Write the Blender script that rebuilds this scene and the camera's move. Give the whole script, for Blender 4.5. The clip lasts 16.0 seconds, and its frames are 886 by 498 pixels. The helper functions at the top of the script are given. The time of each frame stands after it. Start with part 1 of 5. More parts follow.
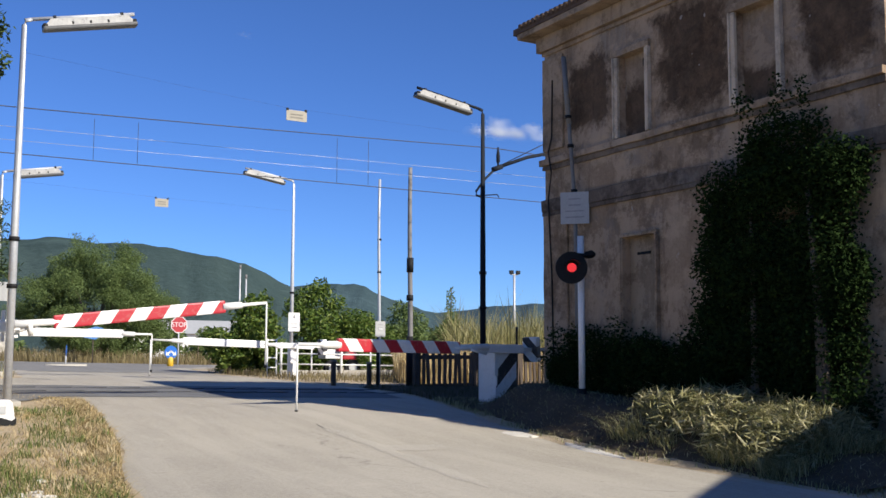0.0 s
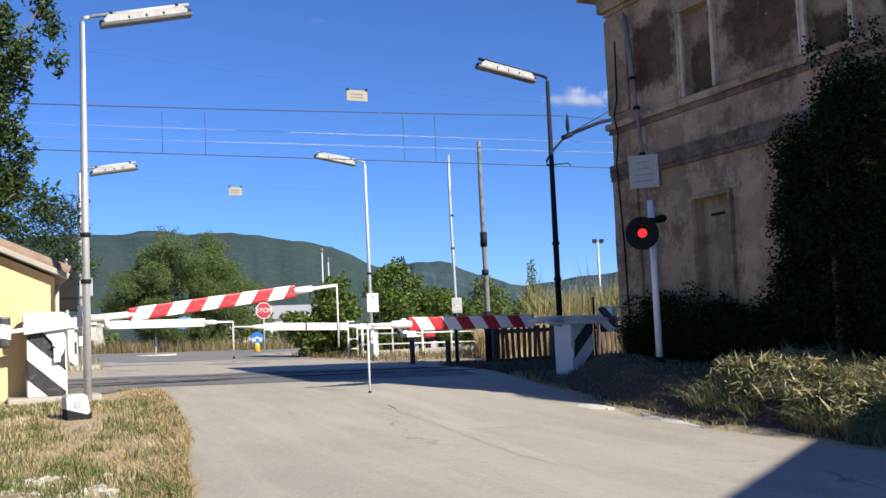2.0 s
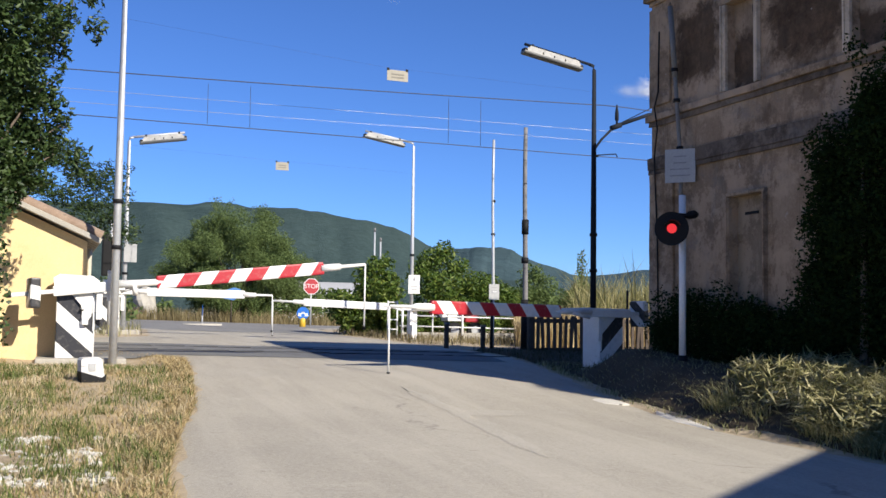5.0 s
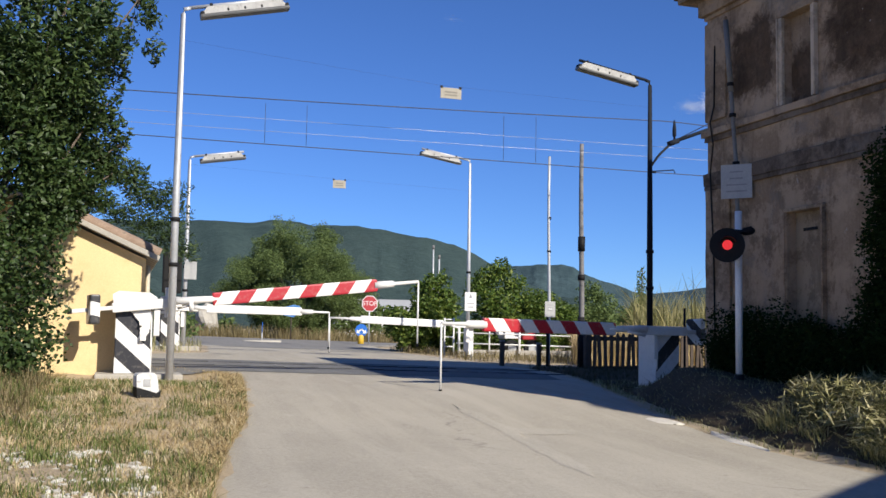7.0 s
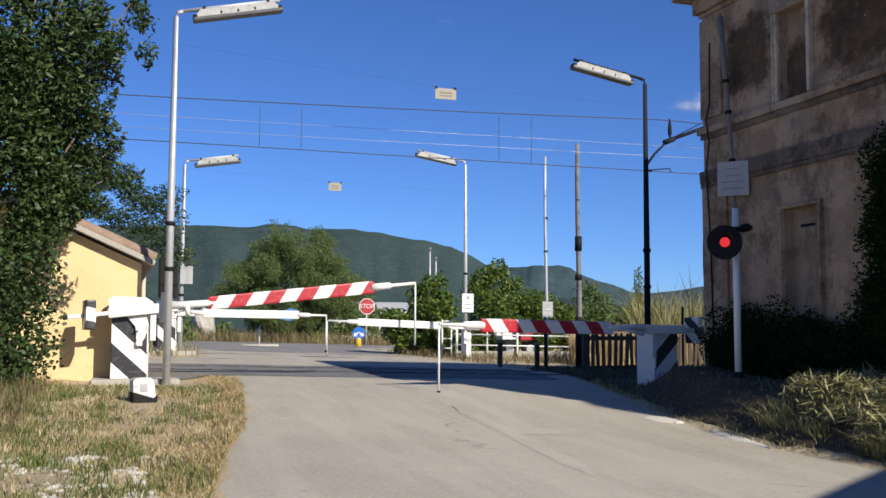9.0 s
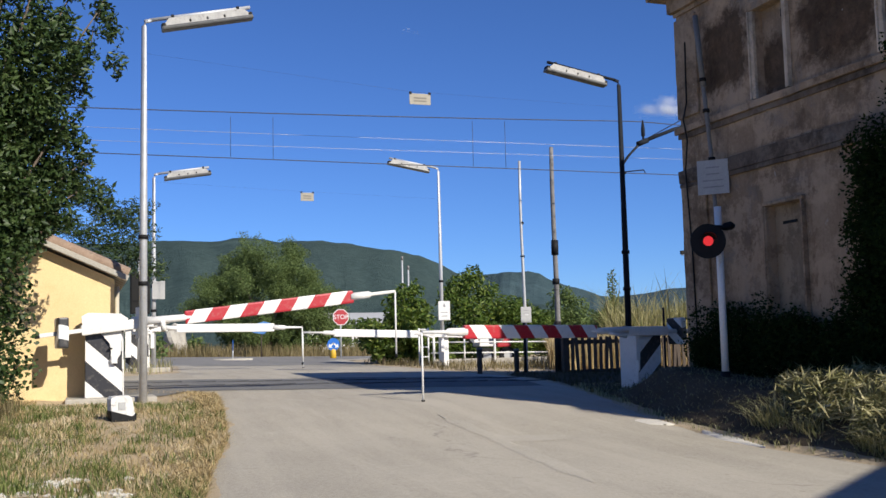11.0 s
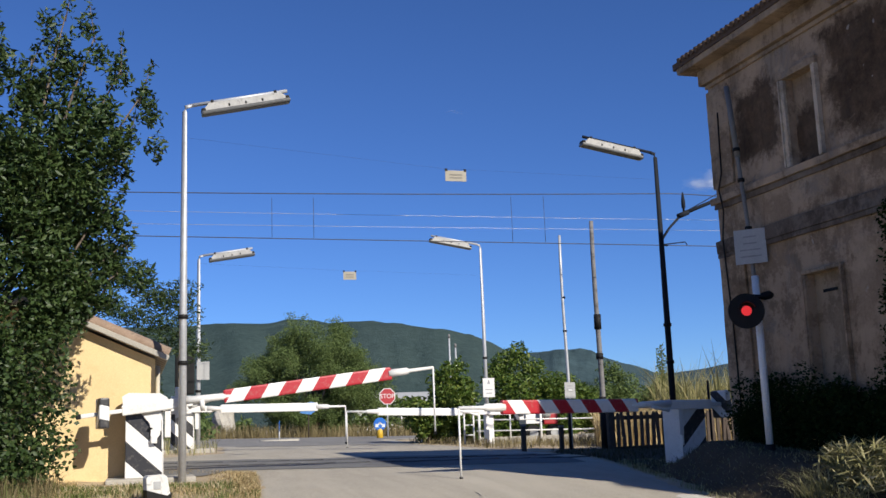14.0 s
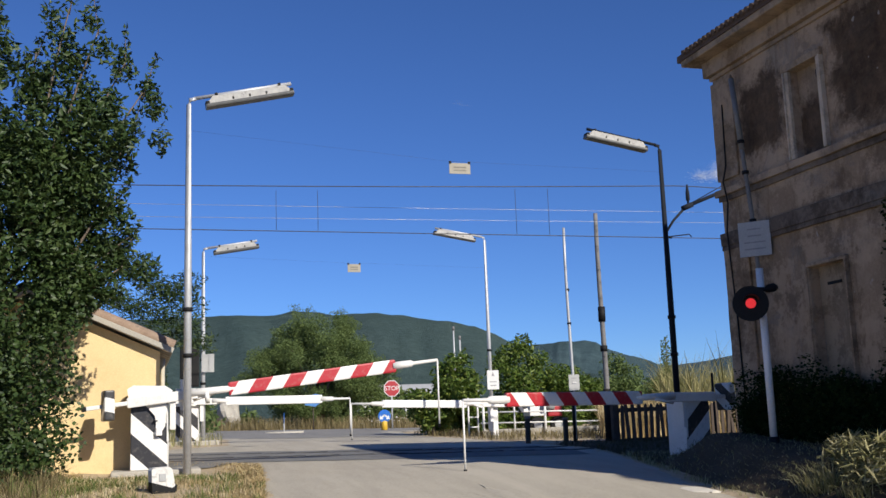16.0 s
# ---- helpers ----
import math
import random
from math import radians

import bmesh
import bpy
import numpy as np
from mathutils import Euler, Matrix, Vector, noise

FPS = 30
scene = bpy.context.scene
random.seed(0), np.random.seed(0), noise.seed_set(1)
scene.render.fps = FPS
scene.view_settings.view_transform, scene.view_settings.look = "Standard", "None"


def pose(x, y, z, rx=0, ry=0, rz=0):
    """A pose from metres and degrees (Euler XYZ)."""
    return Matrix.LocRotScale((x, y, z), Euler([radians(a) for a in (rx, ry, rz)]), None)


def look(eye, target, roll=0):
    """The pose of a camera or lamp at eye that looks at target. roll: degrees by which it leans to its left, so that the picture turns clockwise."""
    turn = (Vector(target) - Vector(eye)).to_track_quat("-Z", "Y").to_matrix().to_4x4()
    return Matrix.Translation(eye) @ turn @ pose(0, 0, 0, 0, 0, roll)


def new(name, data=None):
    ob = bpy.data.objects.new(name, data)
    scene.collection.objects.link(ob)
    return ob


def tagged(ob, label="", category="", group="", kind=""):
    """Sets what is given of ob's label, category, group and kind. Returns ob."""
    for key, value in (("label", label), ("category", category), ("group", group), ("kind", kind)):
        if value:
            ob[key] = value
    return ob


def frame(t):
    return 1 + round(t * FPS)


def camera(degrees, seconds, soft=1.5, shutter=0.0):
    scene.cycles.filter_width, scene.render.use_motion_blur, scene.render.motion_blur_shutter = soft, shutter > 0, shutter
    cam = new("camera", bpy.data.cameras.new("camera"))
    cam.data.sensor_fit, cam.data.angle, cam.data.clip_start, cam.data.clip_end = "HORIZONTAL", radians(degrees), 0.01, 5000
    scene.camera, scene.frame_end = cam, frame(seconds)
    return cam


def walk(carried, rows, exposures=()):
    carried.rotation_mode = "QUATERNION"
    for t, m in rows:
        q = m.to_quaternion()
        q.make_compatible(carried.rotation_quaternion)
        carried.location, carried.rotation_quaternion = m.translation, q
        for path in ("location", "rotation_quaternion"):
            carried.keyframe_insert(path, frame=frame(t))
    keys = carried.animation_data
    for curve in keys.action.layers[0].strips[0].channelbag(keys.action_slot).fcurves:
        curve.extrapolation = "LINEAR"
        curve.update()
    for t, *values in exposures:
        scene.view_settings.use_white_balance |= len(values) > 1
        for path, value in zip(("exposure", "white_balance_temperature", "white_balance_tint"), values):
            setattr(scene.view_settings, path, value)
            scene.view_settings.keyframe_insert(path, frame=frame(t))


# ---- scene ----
cam = camera(47.1, 16.0, soft=1.5)
PATH = [
    (0, (-1.147, -0.102, 1.491), (-0.168, 1.629, 1.695), 0.2),
    (0.5, (-1.115, -0.076, 1.496), (-0.129, 1.653, 1.696), -2.6),
    (1, (-0.991, 0.021, 1.515), (-0.078, 1.791, 1.702), -2.1),
    (1.5, (-0.861, 0.04, 1.523), (0.002, 1.836, 1.693), -2.9),
    (2, (-0.746, 0.017, 1.506), (0.087, 1.828, 1.664), -2.5),
    (2.5, (-0.62, 0.066, 1.49), (0.204, 1.883, 1.633), 0.3),
    (3, (-0.485, 0.164, 1.473), (0.336, 1.978, 1.664), 1.3),
    (3.5, (-0.409, 0.118, 1.493), (0.409, 1.931, 1.7), 0.3),
    (4, (-0.297, 0.002, 1.499), (0.487, 1.832, 1.687), 2.4),
    (4.5, (-0.217, -0.084, 1.498), (0.543, 1.761, 1.631), 1.7),
    (7, (-0.014, -0.135, 1.496), (0.594, 1.763, 1.658), 1.0),
    (7.5, (0.003, -0.145, 1.493), (0.6, 1.757, 1.656), 1.1),
    (8, (0.008, -0.137, 1.495), (0.61, 1.763, 1.659), 0.9),
    (8.5, (0.013, -0.129, 1.486), (0.617, 1.771, 1.652), 0.6),
    (11, (-0.095, 0.227, 1.463), (0.577, 2.102, 1.646), -1.4),
    (11.5, (-0.061, 0.203, 1.425), (0.61, 2.068, 1.691), -2.1),
    (12, (-0.017, 0.182, 1.43), (0.659, 2.042, 1.725), -2.6),
    (12.5, (0.073, 0.153, 1.43), (0.704, 2.027, 1.726), -3.0),
    (13, (0.115, 0.157, 1.418), (0.718, 2.039, 1.728), -2.6),
    (13.5, (0.139, 0.153, 1.397), (0.721, 2.039, 1.721), -2.0),
    (14, (0.128, 0.134, 1.394), (0.705, 2.019, 1.733), -2.1),
    (14.5, (0.139, 0.132, 1.401), (0.71, 2.02, 1.735), -2.6),
    (15, (0.136, 0.132, 1.407), (0.704, 2.022, 1.729), -2.5),
    (15.5, (0.137, 0.126, 1.401), (0.704, 2.017, 1.723), -2.2),
    (16, (0.13, 0.124, 1.402), (0.699, 2.014, 1.726), -2.1),
]
walk(cam, [(t, look(eye, target, roll)) for t, eye, target, roll in PATH], [(0.0, 0.50), (0.5, 0.68), (1.0, 0.71), (2.0, 0.64), (3.0, 0.55), (4.5, 0.57), (7.0, 0.38), (8.5, 0.33), (11.0, 0.30), (12.0, 0.25), (13.5, 0.23), (16.0, 0.20)])

# ---- light ----
SUN_TO = Vector((0.345, -0.775, 0.532)).normalized()
world = bpy.data.worlds.new("world")
scene.world = world
world.use_nodes = True
wn = world.node_tree.nodes
wn.clear()
sky = wn.new("ShaderNodeTexSky")
sky.sky_type = "NISHITA"
sky.sun_disc = False
sky.sun_elevation = math.asin(SUN_TO.z)
sky.sun_rotation = math.atan2(SUN_TO.x, SUN_TO.y)
sky.altitude = 1800
sky.air_density = 1.0
sky.dust_density = 0.0
sky.ozone_density = 6.0
wbg = wn.new("ShaderNodeBackground")
wbg.inputs["Strength"].default_value = 0.065
wout = wn.new("ShaderNodeOutputWorld")
deep = wn.new("ShaderNodeMix")
deep.data_type, deep.blend_type = "RGBA", "MULTIPLY"
deep.inputs[0].default_value = 1.0
deep.inputs[7].default_value = (0.80, 1.05, 1.50, 1)
world.node_tree.links.new(sky.outputs[0], deep.inputs[6])
world.node_tree.links.new(deep.outputs[2], wbg.inputs[0])
world.node_tree.links.new(wbg.outputs[0], wout.inputs[0])
sun = new("sun", bpy.data.lights.new("sun", "SUN"))
sun.data.energy = 5.0
sun.data.angle = radians(0.5)
sun.data.color = (1.0, 0.93, 0.82)
sun.matrix_world = look(SUN_TO * 60, (0, 0, 0))

# ---- materials ----
def ramp(nt, fac, stops):
    n = nt.nodes.new("ShaderNodeValToRGB")
    while len(n.color_ramp.elements) < len(stops):
        n.color_ramp.elements.new(0.5)
    for e, (p, c) in zip(n.color_ramp.elements, stops):
        e.position, e.color = p, (*c, 1)
    nt.links.new(fac, n.inputs[0])
    return n.outputs[0]


def noise_tex(nt, vec, scale, detail=4.0, rough=0.6, dist=0.0):
    n = nt.nodes.new("ShaderNodeTexNoise")
    n.inputs["Scale"].default_value = scale
    n.inputs["Detail"].default_value = detail
    n.inputs["Roughness"].default_value = rough
    n.inputs["Distortion"].default_value = dist
    nt.links.new(vec, n.inputs["Vector"])
    return n.outputs[0]


def mixc(nt, fac, a, b, kind="MIX"):
    n = nt.nodes.new("ShaderNodeMix")
    n.data_type, n.blend_type = "RGBA", kind
    for sock, v in ((n.inputs[0], fac), (n.inputs[6], a), (n.inputs[7], b)):
        if isinstance(v, (int, float)):
            sock.default_value = v
        elif isinstance(v, tuple):
            sock.default_value = (*v, 1)
        else:
            nt.links.new(v, sock)
    return n.outputs[2]


def calc(nt, op, a, b=0.0, c=0.0):
    n = nt.nodes.new("ShaderNodeMath")
    n.operation = op
    for sock, v in zip(n.inputs, (a, b, c)):
        if isinstance(v, (int, float)):
            sock.default_value = v
        else:
            nt.links.new(v, sock)
    return n.outputs[0]


def start(name, coord="Object"):
    m = bpy.data.materials.new(name)
    m.use_nodes = True
    nt = m.node_tree
    bsdf = nt.nodes["Principled BSDF"]
    tc = nt.nodes.new("ShaderNodeTexCoord")
    return m, nt, bsdf, tc.outputs[coord]


def bumped(nt, bsdf, height, strength, distance=0.02):
    b = nt.nodes.new("ShaderNodeBump")
    b.inputs["Strength"].default_value = strength
    b.inputs["Distance"].default_value = distance
    nt.links.new(height, b.inputs["Height"])
    nt.links.new(b.outputs[0], bsdf.inputs["Normal"])


def surface(name, dark, light, rough=0.8, big=1.2, fine=25.0, bump=0.3, metal=0.0, stain=None, amount=0.35, spec=0.5, dist=0.01):
    """A weathered surface: two tones in large patches, fine grain over them, and stains."""
    m, nt, bsdf, co = start(name)
    col = ramp(nt, noise_tex(nt, co, big, 5, 0.65), [(0.3, dark), (0.7, light)])
    grain = noise_tex(nt, co, fine, 6, 0.7)
    col = mixc(nt, 0.35, col, ramp(nt, grain, [(0.25, tuple(0.6 * v for v in dark)), (0.75, tuple(min(1, 1.15 * v) for v in light))]))
    if stain:
        mask = ramp(nt, noise_tex(nt, co, big * 2.3, 8, 0.7, 0.4), [(0.55, (0, 0, 0)), (0.72, (1, 1, 1))])
        col = mixc(nt, calc(nt, "MULTIPLY", mask, amount), col, stain)
    nt.links.new(col, bsdf.inputs["Base Color"])
    nt.links.new(calc(nt, "MULTIPLY_ADD", grain, 0.25, rough - 0.12), bsdf.inputs["Roughness"])
    bsdf.inputs["Metallic"].default_value = metal
    bsdf.inputs["Specular IOR Level"].default_value = spec
    bumped(nt, bsdf, grain, bump, dist)
    return m


def striped(name, a, b, axis, period, slant, shift=0.0, rough=0.45):
    """Painted slanting stripes of two colours, chipped and dusty."""
    m, nt, bsdf, co = start(name)
    sep = nt.nodes.new("ShaderNodeSeparateXYZ")
    nt.links.new(co, sep.inputs[0])
    run = calc(nt, "MULTIPLY_ADD", sep.outputs["Z"], slant, sep.outputs[axis])
    run = calc(nt, "FRACT", calc(nt, "DIVIDE", calc(nt, "ADD", run, shift + 50 * period), period))
    mask = calc(nt, "GREATER_THAN", run, 0.5)
    dirt = noise_tex(nt, co, 14, 7, 0.7)
    col = mixc(nt, mask, a, b)
    col = mixc(nt, ramp(nt, dirt, [(0.52, (0, 0, 0)), (0.8, (0.5, 0.5, 0.5))]), col, (0.30, 0.27, 0.22))
    nt.links.new(col, bsdf.inputs["Base Color"])
    bsdf.inputs["Roughness"].default_value = rough
    bumped(nt, bsdf, dirt, 0.15, 0.004)
    return m


def leafy(name, dark, mid, light, rough=0.5, sheen=0.15, spec=0.35):
    """Leaves or blades: the tone varies from leaf to leaf and in large patches; light comes through."""
    m, nt, bsdf, co = start(name)
    geo = nt.nodes.new("ShaderNodeNewGeometry")
    col = ramp(nt, geo.outputs["Random Per Island"], [(0.0, dark), (0.55, mid), (1.0, light)])
    col = mixc(nt, ramp(nt, noise_tex(nt, co, 0.9, 3), [(0.35, (0, 0, 0)), (0.7, (0.6, 0.6, 0.6))]), col, mid)
    nt.links.new(col, bsdf.inputs["Base Color"])
    bsdf.inputs["Roughness"].default_value = rough
    bsdf.inputs["Specular IOR Level"].default_value = spec
    tr = nt.nodes.new("ShaderNodeBsdfTranslucent")
    nt.links.new(col, tr.inputs[0])
    mix = nt.nodes.new("ShaderNodeMixShader")
    mix.inputs[0].default_value = sheen
    nt.links.new(bsdf.outputs[0], mix.inputs[1])
    nt.links.new(tr.outputs[0], mix.inputs[2])
    nt.links.new(mix.outputs[0], nt.nodes["Material Output"].inputs[0])
    return m


def asphalt(name, dark, light, crack=0.5):
    m, nt, bsdf, co = start(name)
    big = noise_tex(nt, co, 0.35, 5, 0.6, 0.3)
    col = ramp(nt, big, [(0.3, dark), (0.7, light)])
    grit = noise_tex(nt, co, 90, 3, 0.8)
    col = mixc(nt, 0.30, col, ramp(nt, grit, [(0.36, tuple(0.35 * v for v in dark)), (0.62, tuple(1.45 * v for v in light))]))
    mid = noise_tex(nt, co, 26, 5, 0.8)
    col = mixc(nt, 0.22, col, ramp(nt, mid, [(0.38, tuple(0.55 * v for v in dark)), (0.6, tuple(1.25 * v for v in light))]))
    along = nt.nodes.new("ShaderNodeMapping")
    along.inputs["Scale"].default_value = (1.0, 0.10, 1.0)
    along.inputs["Rotation"].default_value = (0, 0, radians(-9))
    nt.links.new(co, along.inputs[0])
    track = ramp(nt, noise_tex(nt, along.outputs[0], 2.2, 6, 0.65, 0.3), [(0.40, (0, 0, 0)), (0.66, (1, 1, 1))])
    col = mixc(nt, calc(nt, "MULTIPLY", track, 0.40), col, tuple(1.2 * v for v in light))
    spots = ramp(nt, noise_tex(nt, co, 7.0, 3, 0.5), [(0.70, (0, 0, 0)), (0.74, (1, 1, 1))])
    col = mixc(nt, calc(nt, "MULTIPLY", spots, 0.35), col, tuple(0.55 * v for v in dark))
    patch = ramp(nt, noise_tex(nt, co, 1.7, 6, 0.7, 0.6), [(0.58, (0, 0, 0)), (0.75, (1, 1, 1))])
    col = mixc(nt, calc(nt, "MULTIPLY", patch, 0.35), col, tuple(1.25 * v for v in light))
    vor = nt.nodes.new("ShaderNodeTexVoronoi")
    vor.feature = "DISTANCE_TO_EDGE"
    vor.inputs["Scale"].default_value = 0.16
    warp = nt.nodes.new("ShaderNodeVectorMath")
    warp.operation = "MULTIPLY_ADD"
    nn = nt.nodes.new("ShaderNodeTexNoise")
    nn.inputs["Scale"].default_value = 1.6
    nn.inputs["Detail"].default_value = 5
    nt.links.new(co, nn.inputs["Vector"])
    nt.links.new(nn.outputs["Color"], warp.inputs[0])
    warp.inputs[1].default_value = (1.3, 1.3, 1.3)
    nt.links.new(co, warp.inputs[2])
    nt.links.new(warp.outputs[0], vor.inputs["Vector"])
    gap = ramp(nt, vor.outputs["Distance"], [(0.0, (1, 1, 1)), (0.006, (0, 0, 0))])
    gap = calc(nt, "MULTIPLY", gap, ramp(nt, noise_tex(nt, co, 0.6, 2), [(0.5, (0, 0, 0)), (0.6, (1, 1, 1))]))
    col = mixc(nt, calc(nt, "MULTIPLY", gap, crack), col, (0.05, 0.05, 0.045))
    nt.links.new(col, bsdf.inputs["Base Color"])
    bsdf.inputs["Roughness"].default_value = 0.9
    bsdf.inputs["Specular IOR Level"].default_value = 0.25
    bumped(nt, bsdf, grit, 0.5, 0.008)
    return m


M = {
    "road": asphalt("road_asphalt", (0.315, 0.285, 0.228), (0.43, 0.392, 0.318)),
    "dark_road": asphalt("crossing_asphalt", (0.12, 0.12, 0.12), (0.18, 0.178, 0.17), 0.3),
    "far_road": asphalt("junction_asphalt", (0.17, 0.165, 0.155), (0.25, 0.24, 0.22), 0.3),
    "concrete": surface("concrete", (0.33, 0.31, 0.27), (0.46, 0.43, 0.37), 0.9, 2.0, 40, 0.5, stain=(0.12, 0.11, 0.09)),
    "white_chips": surface("white_rubble", (0.5, 0.47, 0.4), (0.72, 0.68, 0.6), 0.95, 5, 60, 0.8),
    "earth": surface("dry_earth", (0.31, 0.24, 0.15), (0.56, 0.45, 0.30), 0.95, 0.9, 9, 0.9, stain=(0.10, 0.12, 0.04), amount=0.55, dist=0.04),
    "galv": surface("galvanised_steel", (0.42, 0.43, 0.44), (0.58, 0.59, 0.60), 0.5, 3, 40, 0.1, 0.35, (0.25, 0.2, 0.15), 0.3),
    "dark_pole": surface("dark_steel", (0.009, 0.012, 0.018), (0.018, 0.022, 0.030), 0.8, 3, 40, 0.1, 0.0, spec=0.2),
    "white_paint": surface("white_paint", (0.70, 0.69, 0.66), (0.82, 0.81, 0.78), 0.45, 4, 50, 0.08, stain=(0.4, 0.34, 0.27), amount=0.3),
    "lamp_top": surface("lamp_housing", (0.26, 0.255, 0.24), (0.48, 0.47, 0.44), 0.55, 6, 40, 0.1, stain=(0.08, 0.07, 0.06), amount=0.8),
    "lamp_glass": surface("lamp_diffuser", (0.05, 0.05, 0.05), (0.11, 0.11, 0.105), 0.35, 6, 40, 0.05),
    "black": surface("black_plastic", (0.008, 0.008, 0.009), (0.018, 0.018, 0.018), 0.65, 6, 60, 0.05, spec=0.2),
    "red_paint": surface("red_paint", (0.33, 0.015, 0.025), (0.42, 0.03, 0.035), 0.45, 5, 50, 0.05),
    "blue_sign": surface("blue_sign_paint", (0.01, 0.10, 0.42), (0.02, 0.16, 0.55), 0.35, 4, 50, 0.03),
    "blue_tarp": surface("blue_tarpaulin", (0.03, 0.13, 0.36), (0.08, 0.24, 0.5), 0.5, 6, 30, 0.2),
    "yellow_paint": surface("yellow_paint", (0.55, 0.33, 0.02), (0.7, 0.45, 0.04), 0.5, 5, 50, 0.05),
    "sign_back": surface("sign_plate", (0.33, 0.34, 0.34), (0.44, 0.44, 0.43), 0.55, 4, 40, 0.05),
    "sign_face": surface("sign_white", (0.60, 0.60, 0.58), (0.74, 0.74, 0.72), 0.45, 4, 40, 0.03, stain=(0.4, 0.38, 0.33), amount=0.4),
    "print": surface("faded_print", (0.20, 0.20, 0.22), (0.32, 0.32, 0.33), 0.6, 6, 60, 0.02),
    "hut_wall": surface("yellow_render", (0.70, 0.52, 0.27), (0.78, 0.60, 0.33), 0.92, 0.8, 60, 0.35, stain=(0.52, 0.36, 0.17), amount=0.35, spec=0.2, dist=0.006),
    "eave_tile": surface("weathered_tile", (0.07, 0.045, 0.032), (0.13, 0.09, 0.065), 0.95, 4, 30, 0.5, stain=(0.04, 0.04, 0.03), amount=0.6),
    "cream_pipe": surface("cream_pipe", (0.46, 0.41, 0.31), (0.56, 0.51, 0.40), 0.5, 4, 40, 0.1),
    "tile": surface("clay_tile", (0.20, 0.13, 0.09), (0.36, 0.27, 0.2), 0.9, 3, 30, 0.5, stain=(0.1, 0.1, 0.08), amount=0.6),
    "old_wood": surface("old_timber", (0.035, 0.026, 0.02), (0.085, 0.062, 0.045), 0.85, 5, 40, 0.5),
    "pole_wood": surface("weathered_pole", (0.10, 0.10, 0.10), (0.26, 0.25, 0.245), 0.85, 3, 40, 0.4, stain=(0.025, 0.025, 0.025), amount=0.9),
    "bark": surface("bark", (0.09, 0.07, 0.05), (0.2, 0.16, 0.12), 0.95, 4, 25, 0.9, dist=0.03),
    "steel_wire": surface("wire_steel", (0.03, 0.03, 0.035), (0.06, 0.06, 0.065), 0.5, 6, 40, 0.05, 0.3),
    "bright_wire": surface("bright_copper_wire", (0.30, 0.30, 0.32), (0.42, 0.42, 0.44), 0.35, 6, 40, 0.05, 0.5),
    "glass_pane": surface("window_glass", (0.03, 0.035, 0.04), (0.06, 0.065, 0.07), 0.12, 4, 40, 0.02),
    "bar_red": striped("red_white_bar", (0.80, 0.79, 0.76), (0.42, 0.020, 0.032), "X", 0.60, -0.75, 0.10),
    "box_stripe": striped("black_white_stripes", (0.80, 0.79, 0.76), (0.025, 0.025, 0.03), "X", 0.73, 1.1, 0.72),
    "leaf_tree": leafy("robinia_leaves", (0.018, 0.036, 0.010), (0.036, 0.066, 0.016), (0.088, 0.125, 0.038)),
    "leaf_bush": leafy("bush_leaves", (0.045, 0.085, 0.014), (0.095, 0.155, 0.026), (0.24, 0.28, 0.06), 0.5, 0.35, 0.3),
    "leaf_round": leafy("round_tree_leaves", (0.085, 0.125, 0.038), (0.145, 0.20, 0.066), (0.20, 0.26, 0.095), 0.6, 0.4, 0.2),
    # ivy and bramble green darkened to carry the shade of the house front
    "leaf_shade_dark": leafy("shaded_ivy_leaves", (0.010, 0.020, 0.006), (0.017, 0.033, 0.009), (0.030, 0.050, 0.013), 0.8, 0.08, 0.03),
    "chalk": surface("chalky_soil", (0.40, 0.34, 0.24), (0.66, 0.60, 0.48), 0.95, 6, 40, 0.8, stain=(0.25, 0.2, 0.12), amount=0.5),
    "straw": leafy("loose_straw", (0.40, 0.30, 0.16), (0.62, 0.50, 0.30), (0.75, 0.66, 0.46), 0.8, 0.2),
    "dry_grass": leafy("dry_grass", (0.30, 0.21, 0.095), (0.54, 0.42, 0.21), (0.72, 0.60, 0.37), 0.8, 0.3),
    "green_grass": leafy("green_grass", (0.07, 0.10, 0.022), (0.14, 0.18, 0.045), (0.26, 0.28, 0.09), 0.7, 0.3),
    "tall_grass": leafy("tall_grass", (0.13, 0.14, 0.05), (0.33, 0.31, 0.145), (0.62, 0.56, 0.35), 0.75, 0.3),
    "scrub": leafy("dry_scrub", (0.10, 0.085, 0.035), (0.20, 0.16, 0.075), (0.34, 0.28, 0.15), 0.8, 0.25),
    # darker copy of the grass; the shade is in its colour
    "shade_grass": leafy("shade_toned_grass", (0.026, 0.030, 0.010), (0.05, 0.05, 0.019), (0.09, 0.08, 0.034), 0.8, 0.2),
    "grey_pipe": surface("grey_pipe", (0.14, 0.14, 0.135), (0.22, 0.215, 0.2), 0.7, 4, 40, 0.1, stain=(0.1, 0.07, 0.05)),
    "reed": leafy("dry_reeds", (0.08, 0.10, 0.03), (0.29, 0.26, 0.10), (0.56, 0.49, 0.25), 0.8, 0.3),
}

# ---- building blocks ----
rng = np.random.default_rng(7)


def bank(x, y):
    """The earth bank along the foot of the old house."""
    out = (x - float(np.interp(y, *RIGHT)) - 0.10) / 1.05
    ends = float(np.interp(y, [7.0, 9.0, 15.4, 16.6], [0, 1, 1, 0]))
    f = min(max(out, 0.0), 1.0)
    return 0.50 * ends * f * f * (3 - 2 * f) if x < 30 else 0.0


